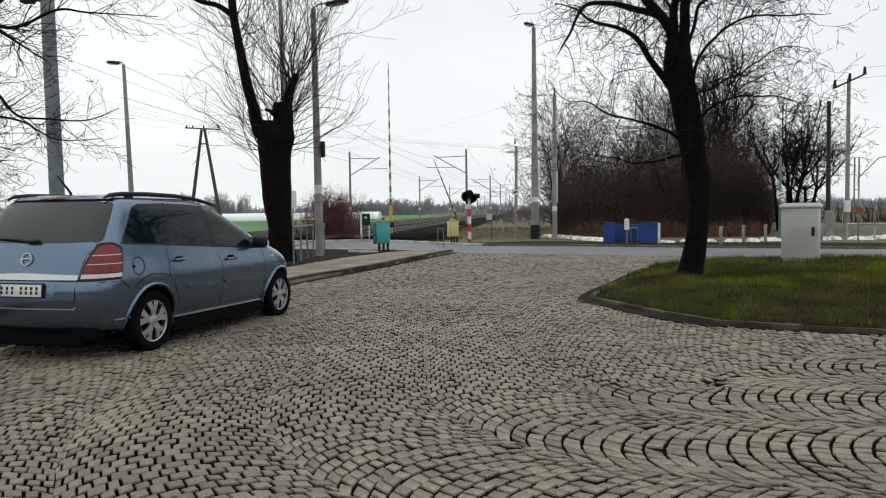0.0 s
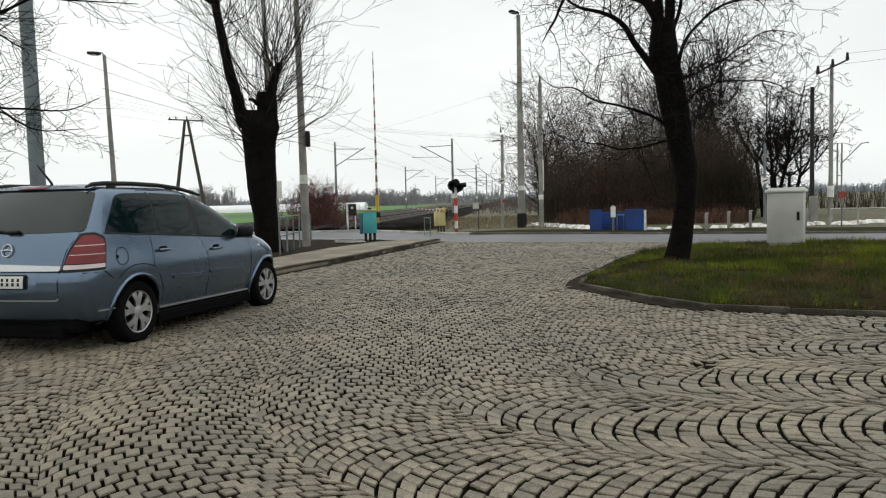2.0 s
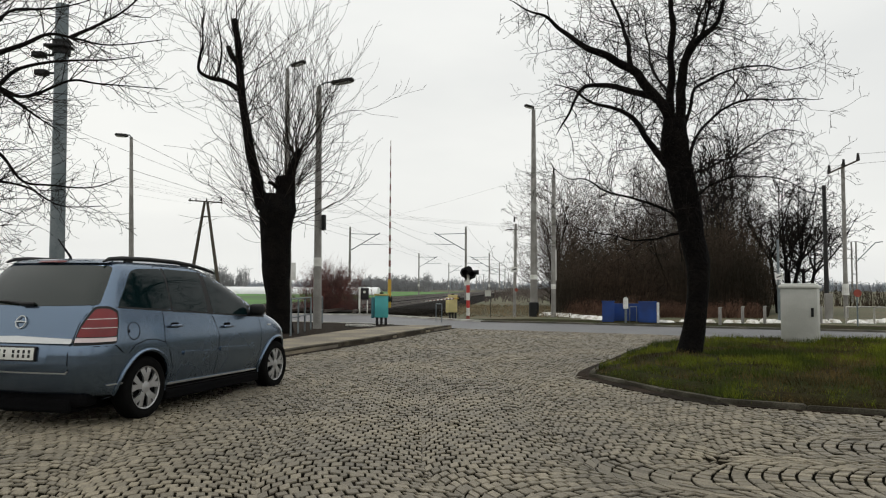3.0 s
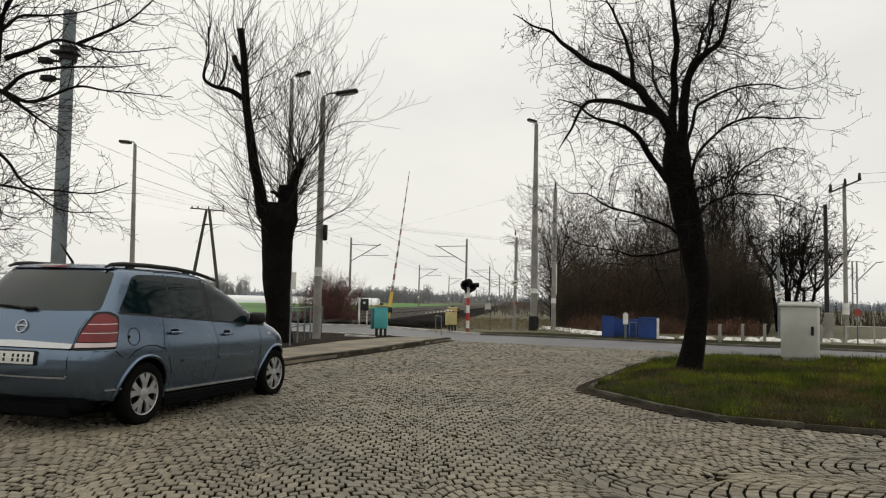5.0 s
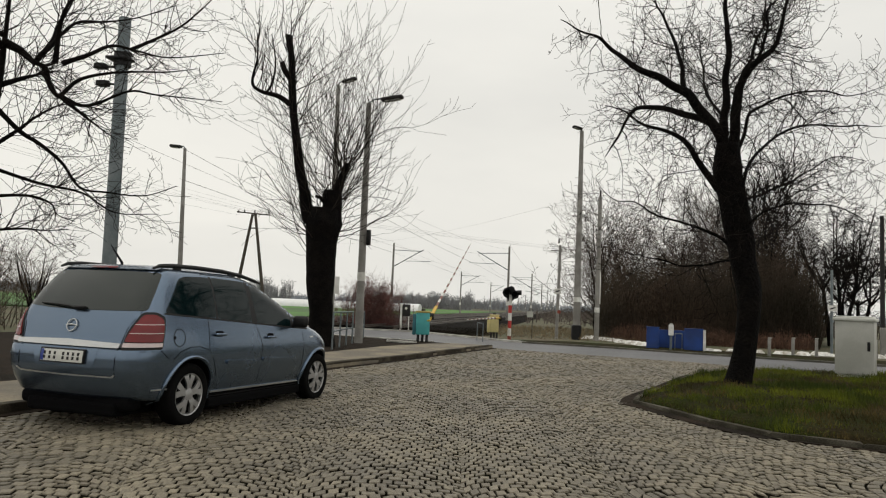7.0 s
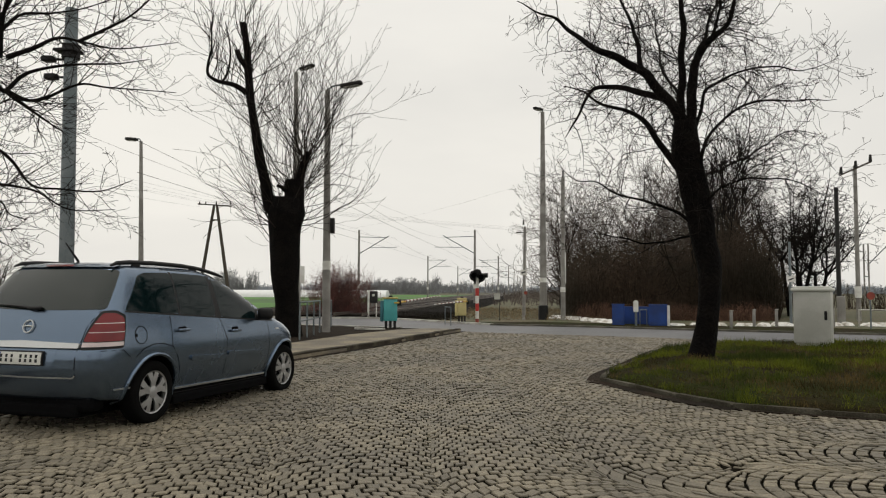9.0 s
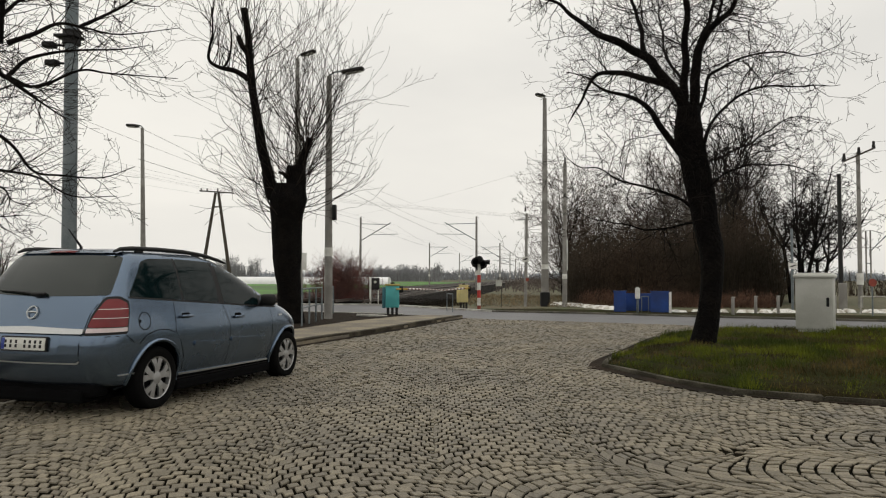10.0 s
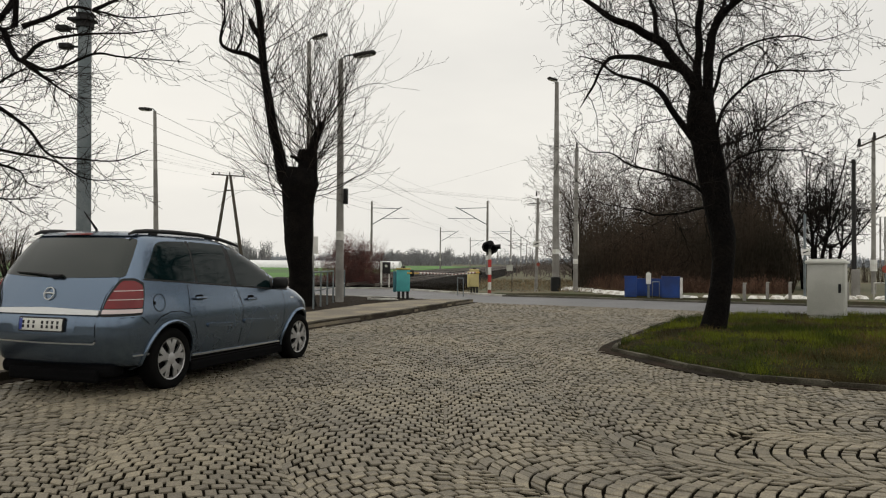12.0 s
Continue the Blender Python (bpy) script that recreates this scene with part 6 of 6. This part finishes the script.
spreading_tree(pose(18.2, 47.5, 0), 8.4, 41, "wide dark bare tree beside the line poles")
spreading_tree(pose(20.6, 51, 0), 6.6, 47, "lower dark bare tree beside the line poles")
wild_tree("tree", pose(16.2, 48.5, 0), 7.6, 42, "bare tree at the edge of the thicket", 3, 0.5, M_TWIG)
wild_tree("tree", pose(13.0, 47, 0), 7.5, 43, "bare tree at the edge of the thicket", 3, 0.6, M_TWIG)
for k, (x, y, h) in enumerate(((5.0, 62, 10.5), (6.6, 64, 11.5), (8.4, 63, 9.6), (11.5, 60, 9.6), (13.5, 62, 11.8), (14.6, 60, 12.6), (15.8, 61, 11.4), (9.9, 58, 8.6))):
    wild_tree("tree", pose(x, y, 0), h, 50 + k, "slender upright bare poplar behind the thicket", 4, 0.2, M_FINE, r=0.1)

for k, (x, y, h) in enumerate(((-38, 52, 5.6), (-41.5, 50, 6.4), (-44, 54, 5.4), (-36.5, 50, 4.2), (-47, 52, 6.0))):
    wild_tree("tree", pose(x, y, 0), h, 70 + k, "spreading bare tree beyond the far pavement", 4, 0.6, M_FINE, r=0.1)


def far_place(spans):
    """Picks a place in one of several stretches of far woodland (bearing from, to, distance)."""
    def pick(rng):
        a0, a1, dist = spans[rng.randrange(len(spans))]
        a, d = radians(rng.uniform(a0, a1)), dist * rng.uniform(0.92, 1.12)
        return d * math.sin(a), d * math.cos(a)
    return pick


def far_height(h, seed):
    return lambda x, y: h * (0.55 + 0.75 * abs(noise.noise(Vector((math.degrees(math.atan2(x, y)) * 0.45, seed, 0)))))


# distance haze lies in the pale colour of these woods
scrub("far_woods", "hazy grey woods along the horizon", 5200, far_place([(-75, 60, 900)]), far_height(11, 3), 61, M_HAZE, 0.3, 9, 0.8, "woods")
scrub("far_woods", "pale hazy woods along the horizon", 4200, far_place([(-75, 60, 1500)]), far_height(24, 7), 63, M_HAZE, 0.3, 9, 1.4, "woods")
scrub("far_woods", "leafless groves across the fields, haze mixed into their grey", 1500, far_place([(-30, -19, 300), (-12.5, -5.2, 330), (-30, -19, 300), (-12.5, -5.2, 330), (-42, -30, 420), (-7, 1, 480)]), far_height(10, 5), 62, M_FARTREE_HAZED, 0.45, 26, 0.17, "woods")

# ---- grass blades on the island ----
def turf(name, label, material, count, seed, sign, tall):
    """Blades in clumps; sign picks which of two kinds of patch they keep to."""
    rng = random.Random(seed)
    verts, faces = [], []
    poly = [(cx + (p[0] - cx) * 0.99, cy + (p[1] - cy) * 0.99) for p in ISLAND]
    n = 0
    while n < count:
        x, y = rng.uniform(1.9, 11.5), rng.uniform(6.5, 19.4)
        if rng.random() > 1.2 - 0.07 * (y - 6) or not inside(x, y, poly):
            continue
        patch = noise.noise(Vector((x * 1.1, y * 0.8, 5))) + 0.5 * noise.noise(Vector((x * 4.0, y * 3.2, 9)))
        if sign * patch + rng.gauss(0, 0.2) < -0.05:
            continue
        n += 1
        z = island_z(x, y) - 0.03
        h = rng.uniform(0.03, 0.1) * tall * max(0.4, 1.0 + 1.6 * sign * patch)
        a = rng.uniform(0, 6.28)
        w = rng.uniform(0.004, 0.008)
        lean = Vector((rng.gauss(0, 0.045), rng.gauss(0, 0.045), 0))
        base = len(verts)
        verts.extend(((x - w * math.cos(a), y - w * math.sin(a), z), (x + w * math.cos(a), y + w * math.sin(a), z), (x + lean.x, y + lean.y, z + h + 0.03)))
        faces.append((base, base + 1, base + 2))
    me = bpy.data.meshes.new(name)
    me.from_pydata(verts, [], faces)
    me.materials.append(material)
    tagged(new(name, me), label, "grass", kind="stuff")


turf("grass", "short green grass blades in uneven clumps", M_BLADE, 75000, 77, 1, 1.1)
turf("dry_grass", "brown and straw-coloured winter grass between the green", M_STRAW, 38000, 78, -1, 0.8)


# ---- setts# ---- setts of the square: bands of segment arches that come from the side street and bend away along the kerb ----
BEND = Vector((2.41, 5.81))
A1, A2 = radians(258.4), radians(186)
N1, N2 = Vector((math.cos(A1), math.sin(A1))), Vector((math.cos(A2), math.sin(A2)))
D1, D2 = Vector((N1.y, -N1.x)), Vector((N2.y, -N2.x))
BAND, ROW = 1.24, 0.115
ARC_HALF = radians(48)
ARC_R = BAND / 2 / math.sin(ARC_HALF)
STREET = KERB_LINE + [(-0.8, 25.1)] + ROAD_NEAR[::-1][6:11] + [(10, 3), (9, -3), (-7.75, -3)]


def lay(s, w, wc, leg):
    """Plan place for s metres along a band of radius wc and w metres out; leg: 1 before the bend, 2 after it, 0 within it."""
    arc = max(0.0, wc) * (A1 - A2)
    if leg == 1:
        return BEND + N1 * w + D1 * s
    if leg == 2:
        return BEND + N2 * w + D2 * (s - arc)
    a = A1 - (A1 - A2) * s / max(arc, 1e-6)
    return BEND + Vector((math.cos(a), math.sin(a))) * w


def setts():
    """Each sett is the cell between two neighbouring arches and two joints across them, drawn in by the width of the joint."""
    rng = random.Random(3)
    near, rest_v, rest_f = [], [], []
    isl = [(9 + (p[0] - 9) * 1.012, 12.6 + (p[1] - 12.6) * 1.012) for p in ISLAND]
    quads = [(lo + i, lo + (i + 1) % 4, lo + 4 + (i + 1) % 4, lo + 4 + i) for lo in (0, 4, 8) for i in range(4)] + [(12, 13, 14, 15)]
    split = -(N1 + N2)
    split = Vector((split.y, -split.x)).normalized()
    count = 14
    for c in range(-9, 12):
        wc = 0.62 + BAND * c
        arc = max(0.0, wc) * (A1 - A2)
        off = rng.uniform(0, ROW)
        for r in range(-100, 300):
            cuts = [-1.0 - rng.uniform(0.0, 0.035)] + [-1.0 + 2 * (k + (0.5 if r % 2 else 1.0) + rng.gauss(0, 0.07)) / count for k in range(count if r % 2 else count - 1)] + [1.0 + rng.uniform(0.0, 0.035)]
            for f0, f1 in zip(cuts, cuts[1:]):
                f0, f1 = f0 * ARC_HALF, f1 * ARC_HALF
                fm = (f0 + f1) / 2
                s, w = (r + 0.5) * ROW + off + ARC_R * (math.cos(fm) - 0.8), wc + ARC_R * math.sin(fm)
                leg = 1 if s < 0 else (2 if s > arc else 0)
                q = lay(s, w, wc, leg)
                x, y = q
                if not (-8 < x < 12 and -3 < y < 26):
                    continue
                if wc < 0:
                    side = (q - BEND).dot(split)
                    if (s < 0) != (side > 0):
                        continue
                if (y < 9 and x > 0.66 * y + 5.2) or not inside(x, y, STREET) or inside(x, y, isl):
                    continue
                cell = []
                for f, rr in ((f0, r), (f1, r), (f1, r + 1), (f0, r + 1)):
                    cell.append(lay(rr * ROW + off + ARC_R * (math.cos(f) - 0.8), wc + ARC_R * math.sin(f), wc, leg) - q)
                u, v = (cell[1] + cell[2] - cell[0] - cell[3]) / 4, (cell[2] + cell[3] - cell[0] - cell[1]) / 4
                joint = 0.0078 + rng.uniform(0, 0.004)
                if u.length < joint + 0.009 or v.length < joint + 0.009:
                    continue
                ju, jv = 0.88 * joint / u.length, 1.05 * joint / v.length
                h = rng.uniform(-0.006, 0.006)
                tx, ty = rng.gauss(0, 0.0025), rng.gauss(0, 0.0025)
                ring = [(sx * (1 - ju) + rng.gauss(0, 0.045), sy * (1 - jv) + rng.gauss(0, 0.04), sx, sy) for sx, sy in ((-1, -1), (1, -1), (1, 1), (-1, 1))]
                vs = []
                for z, inset in ((-0.055, 0.0), (-0.012, 0.0), (-0.004, 0.001), (0.0, 0.005)):
                    for a, b, sx, sy in ring:
                        p = u * (a - sx * inset / u.length) + v * (b - sy * inset / v.length)
                        vs.append((p.x, p.y, z + h + sx * tx + sy * ty))
                if (vs[1][0] - vs[0][0]) * (vs[3][1] - vs[0][1]) < (vs[1][1] - vs[0][1]) * (vs[3][0] - vs[0][0]):
                    vs = [vs[4 * k + m] for k in range(4) for m in (0, 3, 2, 1)]
                if -1.4 < x < 1.6 and 3.0 < y < 4.3 and len(near) < 300:
                    near.append((x, y, vs))
                else:
                    base = len(rest_v)
                    rest_v.extend((x + t[0], y + t[1], t[2]) for t in vs)
                    rest_f.extend(tuple(base + i for i in f) for f in quads)
    me = bpy.data.meshes.new("setts")
    me.from_pydata(rest_v, [], rest_f)
    me.materials.append(M_STONE)
    # side faces take the dark flank colour, which shades the joints
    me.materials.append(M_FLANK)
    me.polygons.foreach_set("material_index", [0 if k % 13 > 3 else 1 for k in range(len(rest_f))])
    ob = new("setts", me)
    ob.parent = square
    tagged(ob, "grey granite setts laid in segment arches", kind="stuff")
    for x, y, vs in near:
        me = bpy.data.meshes.new("sett")
        me.from_pydata(vs, [], quads)
        me.materials.append(M_STONE_ONE)
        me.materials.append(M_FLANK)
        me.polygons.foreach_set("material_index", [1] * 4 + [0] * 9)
        ob = new("sett", me)
        ob.location = (x, y, 0)
        ob.parent = square


setts()


motions()
